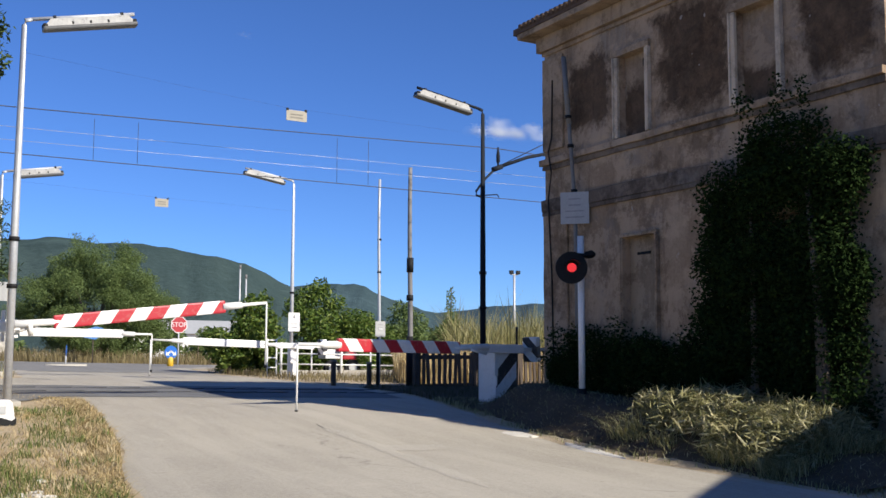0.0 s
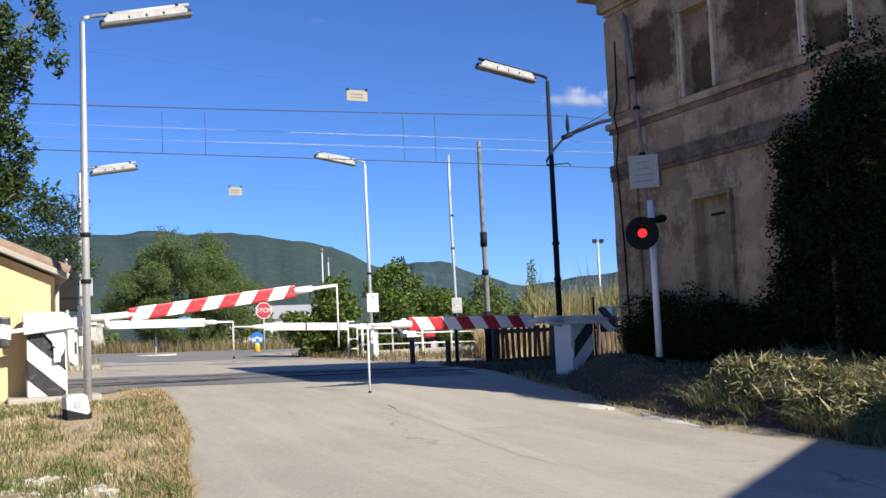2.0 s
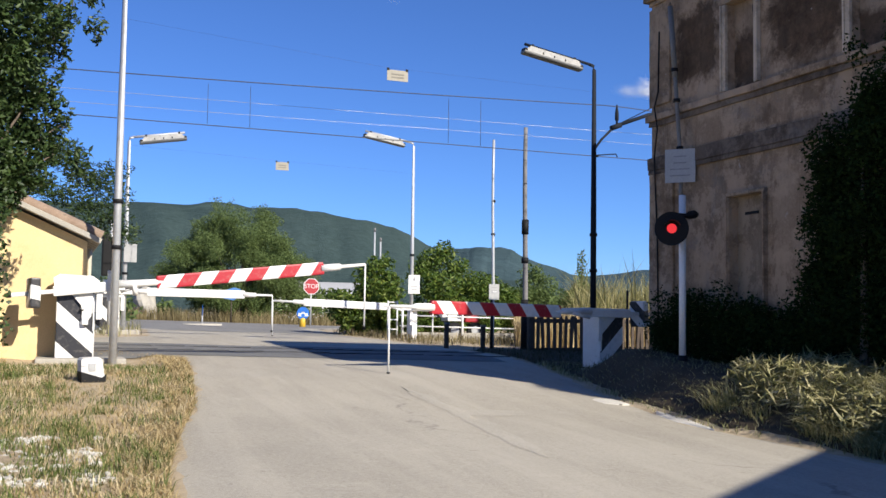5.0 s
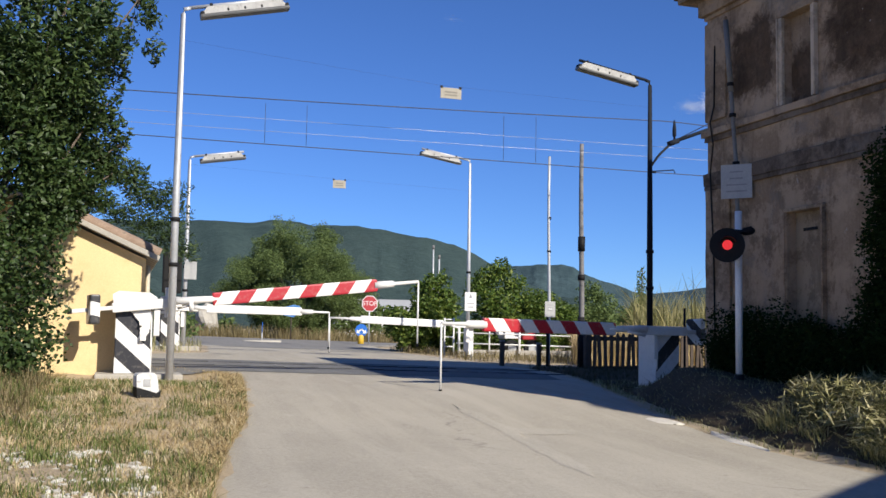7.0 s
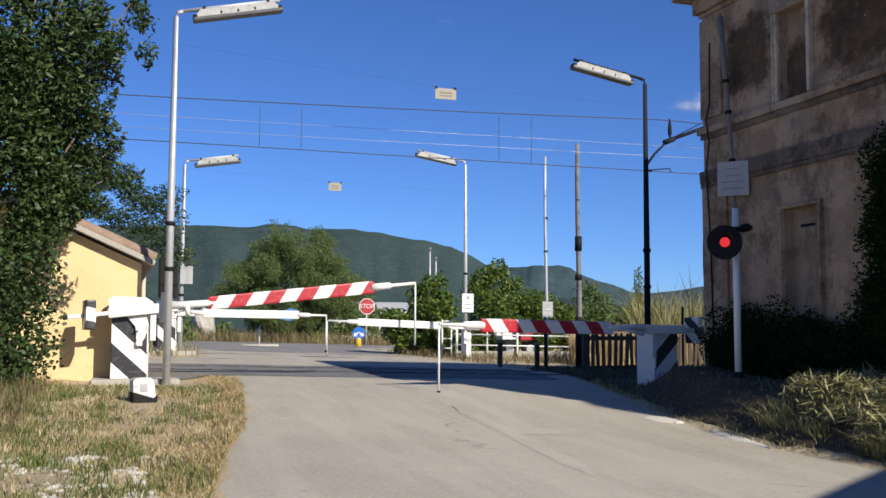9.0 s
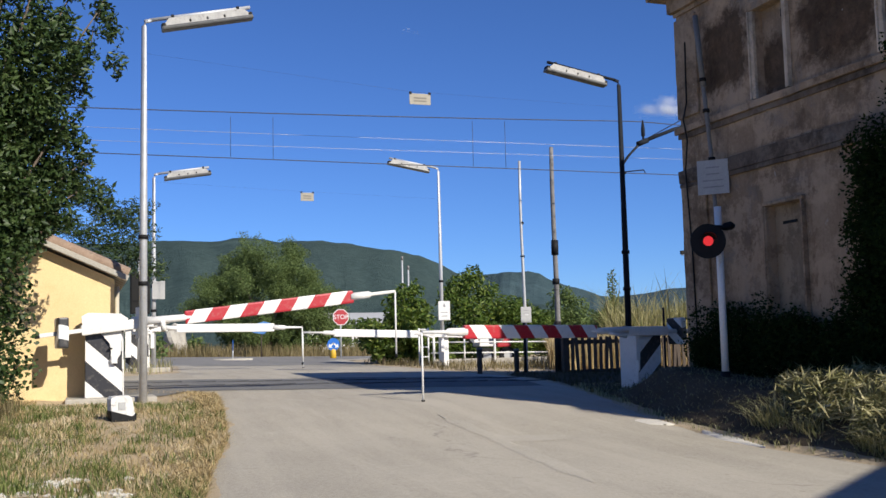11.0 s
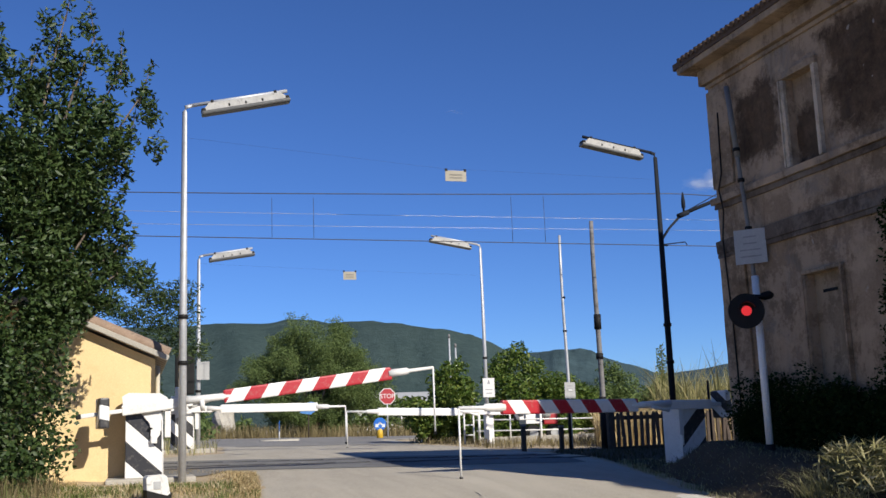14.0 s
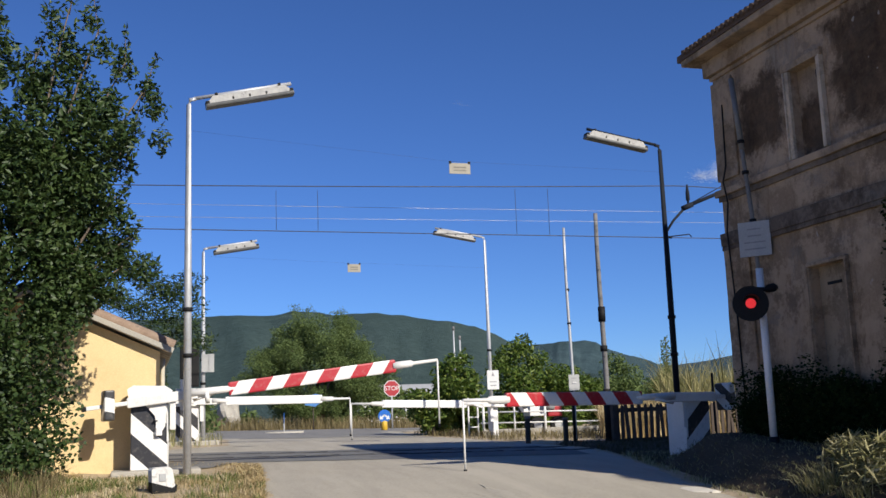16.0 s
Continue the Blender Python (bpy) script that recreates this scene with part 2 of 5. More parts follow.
def ground_z(x, y):
    z = float(np.interp(y, [0, 6, 10, 12, 15, 18, 22, 32, 50, 100], [0, 0.03, 0.17, 0.25, 0.46, 0.59, 0.66, 0.82, 1.0, 1.1]))
    return z - 0.022 * (min(max(x, -8), 14) - 5) + bank(x, y) - 0.10 * float(np.interp(y, [15.5, 16.8, 18.8, 19.4], [0, 1, 1, 0])) * min(max((1.7 - x) / 0.4, 0.0), 1.0)


def thing(name, label, category, at, group="", kind="", turn=0.0):
    ob = new(name)
    ob.matrix_world = pose(at[0], at[1], at[2], 0, 0, turn)
    ob.empty_display_size = 0.1
    return tagged(ob, label, category, group, kind)


def link_mesh(name, bm, material):
    me = bpy.data.meshes.new(name)
    bm.normal_update()
    bm.to_mesh(me)
    bm.free()
    me.materials.append(material)
    return new(name, me)


def part(name, bm, material, parent, label=""):
    ob = link_mesh(name, bm, material)
    ob.parent = parent
    return tagged(ob, label)


def solid(name, bm, material, label="", category="", group="", kind=""):
    return tagged(link_mesh(name, bm, material), label, category, group, kind)


def box(bm, size, at=(0, 0, 0), bevel=0.0, m=None):
    b = bmesh.new()
    bmesh.ops.create_cube(b, size=1, matrix=Matrix.Translation(at) @ Matrix.Diagonal((*size, 1)))
    if bevel:
        bmesh.ops.bevel(b, geom=b.edges[:], offset=bevel, segments=2, affect="EDGES", profile=0.6)
    return merge(bm, b, m)


def merge(bm, b, m=None):
    if m is not None:
        b.transform(m)
    me = bpy.data.meshes.new("tmp")
    b.to_mesh(me)
    b.free()
    bm.from_mesh(me)
    bpy.data.meshes.remove(me)
    return bm


def boxed(size, at=(0, 0, 0), bevel=0.0, m=None):
    return box(bmesh.new(), size, at, bevel, m)


def tube(bm, pts, radii, sides=10, cap=True):
    """A round bar along points, with a radius at each."""
    pts = [Vector(p) for p in pts]
    if isinstance(radii, (int, float)):
        radii = [radii] * len(pts)
    rings = []
    for i, p in enumerate(pts):
        d = (pts[min(i + 1, len(pts) - 1)] - pts[max(i - 1, 0)]).normalized()
        side = d.cross(Vector((0, 0, 1)) if abs(d.z) < 0.9 else Vector((1, 0, 0))).normalized()
        up = side.cross(d)
        rings.append([bm.verts.new(p + radii[i] * (math.cos(a) * side + math.sin(a) * up)) for a in (2 * math.pi * k / sides for k in range(sides))])
    for a, b in zip(rings, rings[1:]):
        for k in range(sides):
            f = bm.faces.new((a[k], a[(k + 1) % sides], b[(k + 1) % sides], b[k]))
            f.smooth = True
    if cap:
        bm.faces.new(rings[0][::-1])
        bm.faces.new(rings[-1])
    return bm


def tubed(pts, radii, sides=10):
    bm = tube(bmesh.new(), pts, radii, sides)
    bmesh.ops.recalc_face_normals(bm, faces=bm.faces[:])
    return bm


def prism(outline, thickness, m=None):
    """A plate: an outline in x and z, with its thickness along y."""
    bm = bmesh.new()
    front = [bm.verts.new((x, -thickness / 2, z)) for x, z in outline]
    back = [bm.verts.new((x, thickness / 2, z)) for x, z in outline]
    bm.faces.new(front)
    bm.faces.new(back[::-1])
    n = len(outline)
    for i in range(n):
        bm.faces.new((front[i], back[i], back[(i + 1) % n], front[(i + 1) % n]))
    bmesh.ops.recalc_face_normals(bm, faces=bm.faces[:])
    if m is not None:
        bm.transform(m)
    return bm


def disc(radius, thickness, sides=28, at=(0, 0, 0)):
    return prism([(radius * math.cos(2 * math.pi * k / sides), radius * math.sin(2 * math.pi * k / sides)) for k in range(sides)], thickness, Matrix.Translation(at))


def mesh_arrays(name, verts, faces, material):
    me = bpy.data.meshes.new(name)
    k = faces.shape[1]
    me.vertices.add(len(verts))
    me.vertices.foreach_set("co", np.asarray(verts, np.float32).ravel())
    me.loops.add(faces.size)
    me.loops.foreach_set("vertex_index", faces.astype(np.int32).ravel())
    me.polygons.add(len(faces))
    me.polygons.foreach_set("loop_start", np.arange(0, faces.size, k, dtype=np.int32))
    me.update(calc_edges=True)
    me.materials.append(material)
    return me


def unit(v):
    return v / np.maximum(np.linalg.norm(v, axis=1, keepdims=True), 1e-6)


def leaf_mesh(name, centres, size, material, droop=0.25, slim=0.5):
    """Folded leaves, four corners each, at the given centres."""
    n = len(centres)
    along = unit(rng.normal(size=(n, 3)) * (1, 1, 0.7) - (0, 0, droop))
    side = unit(np.cross(along, rng.normal(size=(n, 3))))
    up = np.cross(side, along)
    s = (size * rng.uniform(0.6, 1.25, n))[:, None]
    a = centres - along * s * 0.5
    b = centres + along * s * 0.5
    c = centres + side * s * slim * 0.5 + up * s * 0.10
    d = centres - side * s * slim * 0.5 + up * s * 0.10
    verts = np.stack([a, d, b, c], 1).reshape(-1, 3)
    k = np.arange(n)[:, None] * 4
    tri = np.concatenate([k + [0, 1, 2], k + [0, 2, 3]])
    return mesh_arrays(name, verts, tri, material)


def clump_points(n, clumps):
    """Points in overlapping uneven clumps (x, y, z, radius across, radius up), denser near each clump's skin."""
    cl = np.array(clumps, float)
    w = cl[:, 3] ** 2 * cl[:, 4]
    pick = rng.choice(len(cl), n, p=w / w.sum())
    d = unit(rng.normal(size=(n, 3)))
    r = rng.uniform(0, 1, n) ** 0.45
    wob = 1 + 0.25 * np.sin(5 * d[:, 0] + pick) * np.cos(4 * d[:, 2] + 2 * pick)
    return cl[pick, :3] + d * (r * wob)[:, None] * np.stack([cl[pick, 3], cl[pick, 3], cl[pick, 4]], 1)


def blade_mesh(name, roots, height, width, material, lean=0.35, base=None):
    """Grass blades: a tapering three-sided strip bent over at the tip."""
    n = len(roots)
    h = height * rng.uniform(0.45, 1.25, n)
    ang = rng.uniform(0, 2 * np.pi, n)
    out = np.stack([np.cos(ang), np.sin(ang), np.zeros(n)], 1)
    side = np.stack([-np.sin(ang), np.cos(ang), np.zeros(n)], 1) * width * 0.5
    bend = (rng.uniform(0.1, 1, n) * lean * h)[:, None]
    up = np.array([0, 0, 1.0])
    mid = roots + out * bend * 0.35 + up * (h * 0.6)[:, None]
    tip = roots + out * bend * 1.3 + up * (h * rng.uniform(0.75, 1.0, n))[:, None]
    verts = np.stack([roots - side, roots + side, mid + side * 0.7, mid - side * 0.7, tip], 1).reshape(-1, 3)
    k = np.arange(n)[:, None] * 5
    tri = np.concatenate([k + [0, 1, 2], k + [0, 2, 3], k + [3, 2, 4]])
    return mesh_arrays(name, verts, tri, material)


def words(text, size, material, parent, at, name="lettering", turn=(90, 0, 0), depth=0.002, label=""):
    cu = bpy.data.curves.new(name, "FONT")
    cu.body, cu.size, cu.align_x, cu.align_y, cu.extrude = text, size, "CENTER", "CENTER", depth
    tmp = new("tmp_text", cu)
    me = bpy.data.meshes.new_from_object(tmp)
    bpy.data.objects.remove(tmp)
    me.materials.clear()
    me.materials.append(material)
    ob = new(name, me)
    ob.parent = parent
    ob.matrix_basis = pose(*at, *turn)
    return tagged(ob, label)

# ---- ground and roads ----
LEFT = ([-12, 0, 5, 8.2, 10.2, 12.5, 15.5, 18.2, 19.2, 21, 24, 28, 34, 38, 42, 53], [-0.6, 0.25, 0.6, 0.8, 1.12, 1.58, 1.92, 2.15, 1.6, -0.5, -0.6, 2.4, 2.9, 1.0, -14, -14])
RIGHT = ([-12, 0, 4, 8.7, 10.4, 12.7, 14, 17.2, 21.4, 25, 30, 34.7, 42, 46, 53], [8.4, 8.2, 8.1, 7.75, 7.45, 7.65, 7.9, 8.7, 9.8, 10.0, 9.5, 9.1, 10.6, 14, 16])


def on_road(x, y):
    return -12 < y < 53 and np.interp(y, *LEFT) < x < np.interp(y, *RIGHT)


def make_ground():
    xs = np.unique(np.concatenate([[-3500, -1500, -600, -250, -120, -70, -45, -32], np.arange(-24, 26, 0.4), [28, 32, 38, 48, 70, 120, 250, 600, 1500, 3500]]))
    ys = np.unique(np.concatenate([[-400, -150, -70, -40, -25], np.arange(-16, 40, 0.4), np.arange(40, 70, 1.5), [75, 85, 100, 150, 300, 700, 1500, 3500]]))
    verts = []
    for y in ys:
        for x in xs:
            z = ground_z(x, y)
            if abs(x) < 40 and -20 < y < 80:
                edge = min(x - np.interp(y, *LEFT), np.interp(y, *RIGHT) - x) if y < 53 else -1
                rough = min(1, max(0, -edge - 0.1) / 0.8)
                z += rough * (0.05 * noise.noise((x * 0.9, y * 0.9, 0)) + 0.03 * noise.noise((x * 3, y * 3, 4)))
                z += -0.10 * min(1, max(0, (edge - 0.45) * 2.5)) + 0.012
            verts.append((x, y, z))
    nx, ny = len(xs), len(ys)
    i = (np.arange(ny - 1)[:, None] * nx + np.arange(nx - 1)).ravel()[:, None]
    me = mesh_arrays("ground", np.array(verts), np.concatenate([i, i + 1, i + nx + 1, i + nx], 1), M["earth"])
    for p in me.polygons:
        p.use_smooth = True
    tagged(new("ground", me), "dry summer earth with straw and sparse green grass", "ground", kind="structure")


make_ground()


def make_strip(name, ys, left, right, lift, material, label, nx=26, ragged=0.06, dip=0.03, category="road"):
    verts = []
    for y in ys:
        a, b = left(y), right(y)
        for k in range(nx):
            f = k / (nx - 1)
            x = a + (b - a) * f
            if k in (0, nx - 1):
                x += ragged * noise.noise((y * 1.7, k, 2)) + 0.4 * ragged * noise.noise((y * 3.5, k, 5))
            verts.append((x, y, ground_z(x, y) + lift + 0.012 * noise.noise((x * 0.7, y * 0.7, 8)) - (dip if k in (0, nx - 1) else 0)))
    n = len(ys)
    i = (np.arange(n - 1)[:, None] * nx + np.arange(nx - 1)).ravel()[:, None]
    me = mesh_arrays(name, np.array(verts), np.concatenate([i, i + 1, i + nx + 1, i + nx], 1), material)
    for p in me.polygons:
        p.use_smooth = True
    return tagged(new(name, me), label, category, kind="structure")


make_strip("road", np.arange(-12, 53.01, 0.125), lambda y: np.interp(y, *LEFT), lambda y: np.interp(y, *RIGHT), 0.03, M["road"], "pale worn asphalt road with cracks and patches", ragged=0.17, dip=0.016)
make_strip("road_crossing", np.arange(18.9, 23.6, 0.25), lambda y: np.interp(y, [18.9, 23.6], [-0.3, -0.9]) + 0.6, lambda y: np.interp(y, *RIGHT) - 0.2, 0.037, M["dark_road"], "darker newer asphalt laid over the level crossing", ragged=0.1)
make_strip("road_junction", np.arange(33.5, 52.6, 0.5), lambda y: np.interp(y, *LEFT) + 0.2, lambda y: np.interp(y, *RIGHT) - 0.2, 0.037, M["far_road"], "grey asphalt of the road junction", ragged=0.3)
# dark strip over the earth: the shade beside the house put into its colour
M["shade_soil"] = surface("shade_toned_soil", (0.055, 0.043, 0.030), (0.115, 0.092, 0.062), 0.95, 1.3, 14, 0.9, stain=(0.16, 0.13, 0.08), amount=0.45, dist=0.03, spec=0.1)
make_strip("bank_shade_soil", np.arange(7.2, 24.4, 0.2), lambda y: np.interp(y, *RIGHT) + 0.16, lambda y: np.interp(y, [7, 16.2, 17.0, 25], [10.25, 10.25, 17, 17]), 0.075, M["shade_soil"], "soil strip on the bank below the house, shade put into its colour", 34, 0.16, 0.10, "ground")
for k, yy in enumerate((20.6, 22.05)):
    bm = bmesh.new()
    for s in np.arange(-0.2, 9.6, 0.7):
        y0 = yy + 0.02 * s
        box(bm, (0.7, 0.07, 0.02), (s + 0.35, y0, ground_z(s, y0) + 0.037))
    solid("rail", bm, M["steel_wire"], "worn steel rail set flush into the asphalt of the crossing", "rail", "rails of the crossing", "structure")


def scatter(n, x0, x1, y0, y1, keep=lambda x, y: True):
    out = []
    while len(out) < n:
        x, y = rng.uniform(x0, x1), rng.uniform(y0, y1)
        if keep(x, y):
            out.append((x, y, ground_z(x, y) + 0.0))
    return np.array(out)


# ---- distance: mountains, clouds ----
def mountain(name, dist, deep, ridge_x, ridge_z, material, label):
    k = dist / 2000
    xs = np.linspace(ridge_x[0] * k, ridge_x[-1] * k, 150)
    rows = []
    for j in range(26):
        f = j / 20
        for x in xs:
            top = 1.5 + (np.interp(x / k, ridge_x, ridge_z) - 1.5) * k
            w = math.sin(min(f, 1) * math.pi / 2) ** 1.15 if f <= 1 else math.cos((f - 1) * 4)
            gully = noise.noise((x / 70, f * 1.6, dist)) * 13 + noise.noise((x / 22, f * 4, dist)) * 7
            rows.append((x * (1 - deep * (1 - f) / dist), dist - deep * (1 - f), 1 + (top - 1) * w + gully * min(f, 1.0) * (1 - min(f, 1)) * 3 + (noise.noise((x / 9, dist, 3)) * 1.6 if f > 0.9 else 0)))
    nx = len(xs)
    i = (np.arange(25)[:, None] * nx + np.arange(nx - 1)).ravel()[:, None]
    me = mesh_arrays(name, np.array(rows), np.concatenate([i, i + 1, i + nx + 1, i + nx], 1), material)
    for p in me.polygons:
        p.use_smooth = True
    tagged(new(name, me), label, "mountain", kind="structure")


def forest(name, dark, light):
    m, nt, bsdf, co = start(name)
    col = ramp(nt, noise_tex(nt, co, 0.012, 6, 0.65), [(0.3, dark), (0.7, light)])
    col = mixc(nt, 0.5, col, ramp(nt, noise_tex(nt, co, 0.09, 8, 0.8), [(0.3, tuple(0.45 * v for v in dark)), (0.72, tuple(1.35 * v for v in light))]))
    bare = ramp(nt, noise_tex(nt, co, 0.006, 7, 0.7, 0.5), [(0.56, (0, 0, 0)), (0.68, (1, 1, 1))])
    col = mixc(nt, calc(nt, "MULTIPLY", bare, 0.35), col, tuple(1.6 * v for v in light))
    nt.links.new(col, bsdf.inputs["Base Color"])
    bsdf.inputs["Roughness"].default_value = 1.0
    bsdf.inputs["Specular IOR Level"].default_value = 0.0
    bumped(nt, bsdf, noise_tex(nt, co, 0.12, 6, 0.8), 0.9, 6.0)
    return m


# blue haze of distance is mixed into the forest colours, bluer farther off
mountain("backdrop_mountain_main", 2000, 900, [-900, -500, -200, 0, 100, 174, 283, 370, 442, 512, 583, 668, 717, 760, 820, 900, 1000, 1300], [120, 160, 186, 192, 194, 199, 204, 201, 206, 202, 190, 177, 158, 137, 105, 80, 60, 30], forest("near_forest_hazed", (0.047, 0.078, 0.080), (0.078, 0.114, 0.106)), "long forested mountain, its dark green tinted blue for haze")
mountain("backdrop_mountain_mid", 2700, 900, [560, 640, 700, 760, 817, 870, 909, 940, 960, 1013, 1080, 1200, 1400], [70, 95, 118, 136, 139.6, 145, 147.7, 141, 131, 113, 95, 80, 60], forest("mid_forest_hazed", (0.050, 0.084, 0.096), (0.074, 0.113, 0.121)), "lower forested mountain behind the first, tinted bluer for haze")
mountain("backdrop_mountain_far", 3300, 700, [850, 1000, 1100, 1205, 1264, 1330, 1375, 1500, 1700, 2200], [70, 82, 90, 100, 111, 113, 120, 118, 110, 80], forest("far_forest_hazed", (0.05, 0.08, 0.10), (0.065, 0.10, 0.12)), "far mountain, tinted bluish for haze")


def cloud(at, size, n, seed):
    """A wispy cloud: many small scraps, thick in the middle and loose at the rim."""
    r = np.random.default_rng(seed)
    cores = r.normal(size=(9, 3)) * (0.26, 0.1, 0.075)
    p = cores[r.integers(0, 9, n)] + r.normal(size=(n, 3)) * (0.12, 0.05, 0.05)
    ob = tagged(new("backdrop_cloud", leaf_mesh("backdrop_cloud", p * size, size * 0.009, CLOUD, 0.0, 0.9)), "small white summer cloud", "cloud", kind="structure")
    ob.location = at


CLOUD = leafy("cloud_white", (0.85, 0.86, 0.88), (0.9, 0.9, 0.92), (0.95, 0.95, 0.95), 1.0, 0.5)
cloud((2520, 3900, 1030), 240, 15000, 3)
cloud((1275, 3900, 1290), 70, 500, 5)

# ---- the old house ----
HOUSE = thing("house", "abandoned two-storey house with peeling pinkish-beige plaster", "house", (14.0, 11.0, 0.3))


def at_house(name, bm, material, parent=None, label=""):
    bm.transform(Matrix.Translation(-Vector(HOUSE.location)))
    return part(name, bm, material, parent or HOUSE, label)


def old_plaster(name, base, pale, brown, panels):
    m, nt, bsdf, co = start(name)
    big = noise_tex(nt, co, 0.55, 6, 0.65, 0.4)
    col = ramp(nt, big, [(0.36, base), (0.5, tuple((a + b) / 2 for a, b in zip(base, pale))), (0.62, pale)])
    fine = noise_tex(nt, co, 22, 7, 0.75)
    col = mixc(nt, 0.35, col, ramp(nt, fine, [(0.25, tuple(0.55 * v for v in base)), (0.75, pale)]))
    grey = ramp(nt, noise_tex(nt, co, 1.1, 8, 0.7, 0.8), [(0.53, (0, 0, 0)), (0.64, (1, 1, 1))])
    col = mixc(nt, calc(nt, "MULTIPLY", grey, 0.55), col, (0.20, 0.185, 0.165))
    streak = nt.nodes.new("ShaderNodeMapping")
    streak.inputs["Scale"].default_value = (1.0, 3.2, 0.35)
    nt.links.new(co, streak.inputs[0])
    run = ramp(nt, noise_tex(nt, streak.outputs[0], 1.6, 7, 0.7, 0.5), [(0.50, (0, 0, 0)), (0.66, (1, 1, 1))])
    col = mixc(nt, calc(nt, "MULTIPLY", run, 0.38), col, tuple(0.45 * v for v in base))
    blot = ramp(nt, noise_tex(nt, co, 1.7, 9, 0.72, 0.15), [(0.46, (0, 0, 0)), (0.54, (1, 1, 1))])
    col = mixc(nt, calc(nt, "MULTIPLY", blot, 0.5), col, tuple(1.25 * v for v in pale))
    damp = ramp(nt, noise_tex(nt, co, 0.8, 9, 0.75, 0.2), [(0.52, (0, 0, 0)), (0.60, (1, 1, 1))])
    col = mixc(nt, calc(nt, "MULTIPLY", damp, 0.68), col, tuple(0.55 * v for v in base))
    sep = nt.nodes.new("ShaderNodeSeparateXYZ")
    nt.links.new(co, sep.inputs[0])
    rag = calc(nt, "MULTIPLY_ADD", noise_tex(nt, co, 2.2, 8, 0.72, 0.3), 1.6, -0.8)
    for yc, zc, hy, hz in panels:
        dy = calc(nt, "DIVIDE", calc(nt, "ABSOLUTE", calc(nt, "SUBTRACT", sep.outputs["Y"], yc)), hy)
        dz = calc(nt, "DIVIDE", calc(nt, "ABSOLUTE", calc(nt, "SUBTRACT", sep.outputs["Z"], zc)), hz)
        far = calc(nt, "ADD", calc(nt, "MAXIMUM", dy, dz), rag)
        mask = ramp(nt, far, [(0.70, (1, 1, 1)), (1.02, (0, 0, 0))])
        tone = ramp(nt, noise_tex(nt, co, 3.2, 9, 0.8, 0.2), [(0.36, tuple(0.55 * v for v in brown)), (0.5, tuple(1.2 * v for v in brown)), (0.66, tuple(2.6 * v for v in brown))])
        col = mixc(nt, calc(nt, "MULTIPLY", mask, 0.85), col, tone)
    chips = ramp(nt, noise_tex(nt, co, 5.5, 3, 0.5), [(0.73, (0, 0, 0)), (0.76, (1, 1, 1))])
    col = mixc(nt, calc(nt, "MULTIPLY", chips, 0.6), col, (0.42, 0.39, 0.34))
    nt.links.new(col, bsdf.inputs["Base Color"])
    bsdf.inputs["Roughness"].default_value = 0.95
    bsdf.inputs["Specular IOR Level"].default_value = 0.15
    height = calc(nt, "ADD", calc(nt, "MULTIPLY", grey, 0.6), calc(nt, "MULTIPLY", fine, 0.5))
    bumped(nt, bsdf, height, 0.7, 0.02)
    return m


PLASTER = old_plaster("old_plaster", (0.215, 0.145, 0.090), (0.41, 0.305, 0.207), (0.050, 0.031, 0.018), [(3.35, 5.95, 0.72, 0.72), (0.72, 5.95, 0.98, 0.95), (-2.1, 6.0, 0.75, 1.0)])
TRIM = old_plaster("old_trim_plaster", (0.20, 0.14, 0.088), (0.38, 0.285, 0.195), (0.1, 0.07, 0.05), [])
ARCHITRAVE = old_plaster("architrave_plaster", (0.44, 0.35, 0.25), (0.58, 0.48, 0.36), (0.1, 0.07, 0.05), [])
UPFILL = old_plaster("stained_infill", (0.18, 0.127, 0.083), (0.35, 0.268, 0.19), (0.05, 0.032, 0.02), [(2.15, 5.35, 0.5, 0.6), (-0.6, 5.2, 0.5, 0.3)])
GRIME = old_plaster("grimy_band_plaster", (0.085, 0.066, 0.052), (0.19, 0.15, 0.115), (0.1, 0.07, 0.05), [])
INFILL = old_plaster("infill_plaster", (0.18, 0.13, 0.085), (0.36, 0.285, 0.20), (0.1, 0.07, 0.05), [])


def wall_x(x0, x1, y0, y1, z0, z1, holes):
    """A wall along y, with rectangular holes (y0, y1, z0, z1) that go through it."""
    ys = sorted({y0, y1, *(h[0] for h in holes), *(h[1] for h in holes)})
    zs = sorted({z0, z1, *(h[2] for h in holes), *(h[3] for h in holes)})
    bm = bmesh.new()
    keep = set()
    for i, (a, b) in enumerate(zip(ys, ys[1:])):
        for j, (c, d) in enumerate(zip(zs, zs[1:])):
            if not any(h[0] <= (a + b) / 2 <= h[1] and h[2] <= (c + d) / 2 <= h[3] for h in holes):
                keep.add((i, j))
    def quad(*p):
        bm.faces.new([bm.verts.new(v) for v in p])
    for i, j in keep:
        a, b, c, d = ys[i], ys[i + 1], zs[j], zs[j + 1]
        quad((x0, b, c), (x0, a, c), (x0, a, d), (x0, b, d))
        quad((x1, a, c), (x1, b, c), (x1, b, d), (x1, a, d))
        if (i - 1, j) not in keep:
            quad((x0, a, c), (x1, a, c), (x1, a, d), (x0, a, d))
        if (i + 1, j) not in keep:
            quad((x1, b, c), (x0, b, c), (x0, b, d), (x1, b, d))
        if (i, j - 1) not in keep:
            quad((x0, a, c), (x0, b, c), (x1, b, c), (x1, a, c))
        if (i, j + 1) not in keep:
            quad((x0, b, d), (x0, a, d), (x1, a, d), (x1, b, d))
    bmesh.ops.remove_doubles(bm, verts=bm.verts[:], dist=1e-4)
    return bm


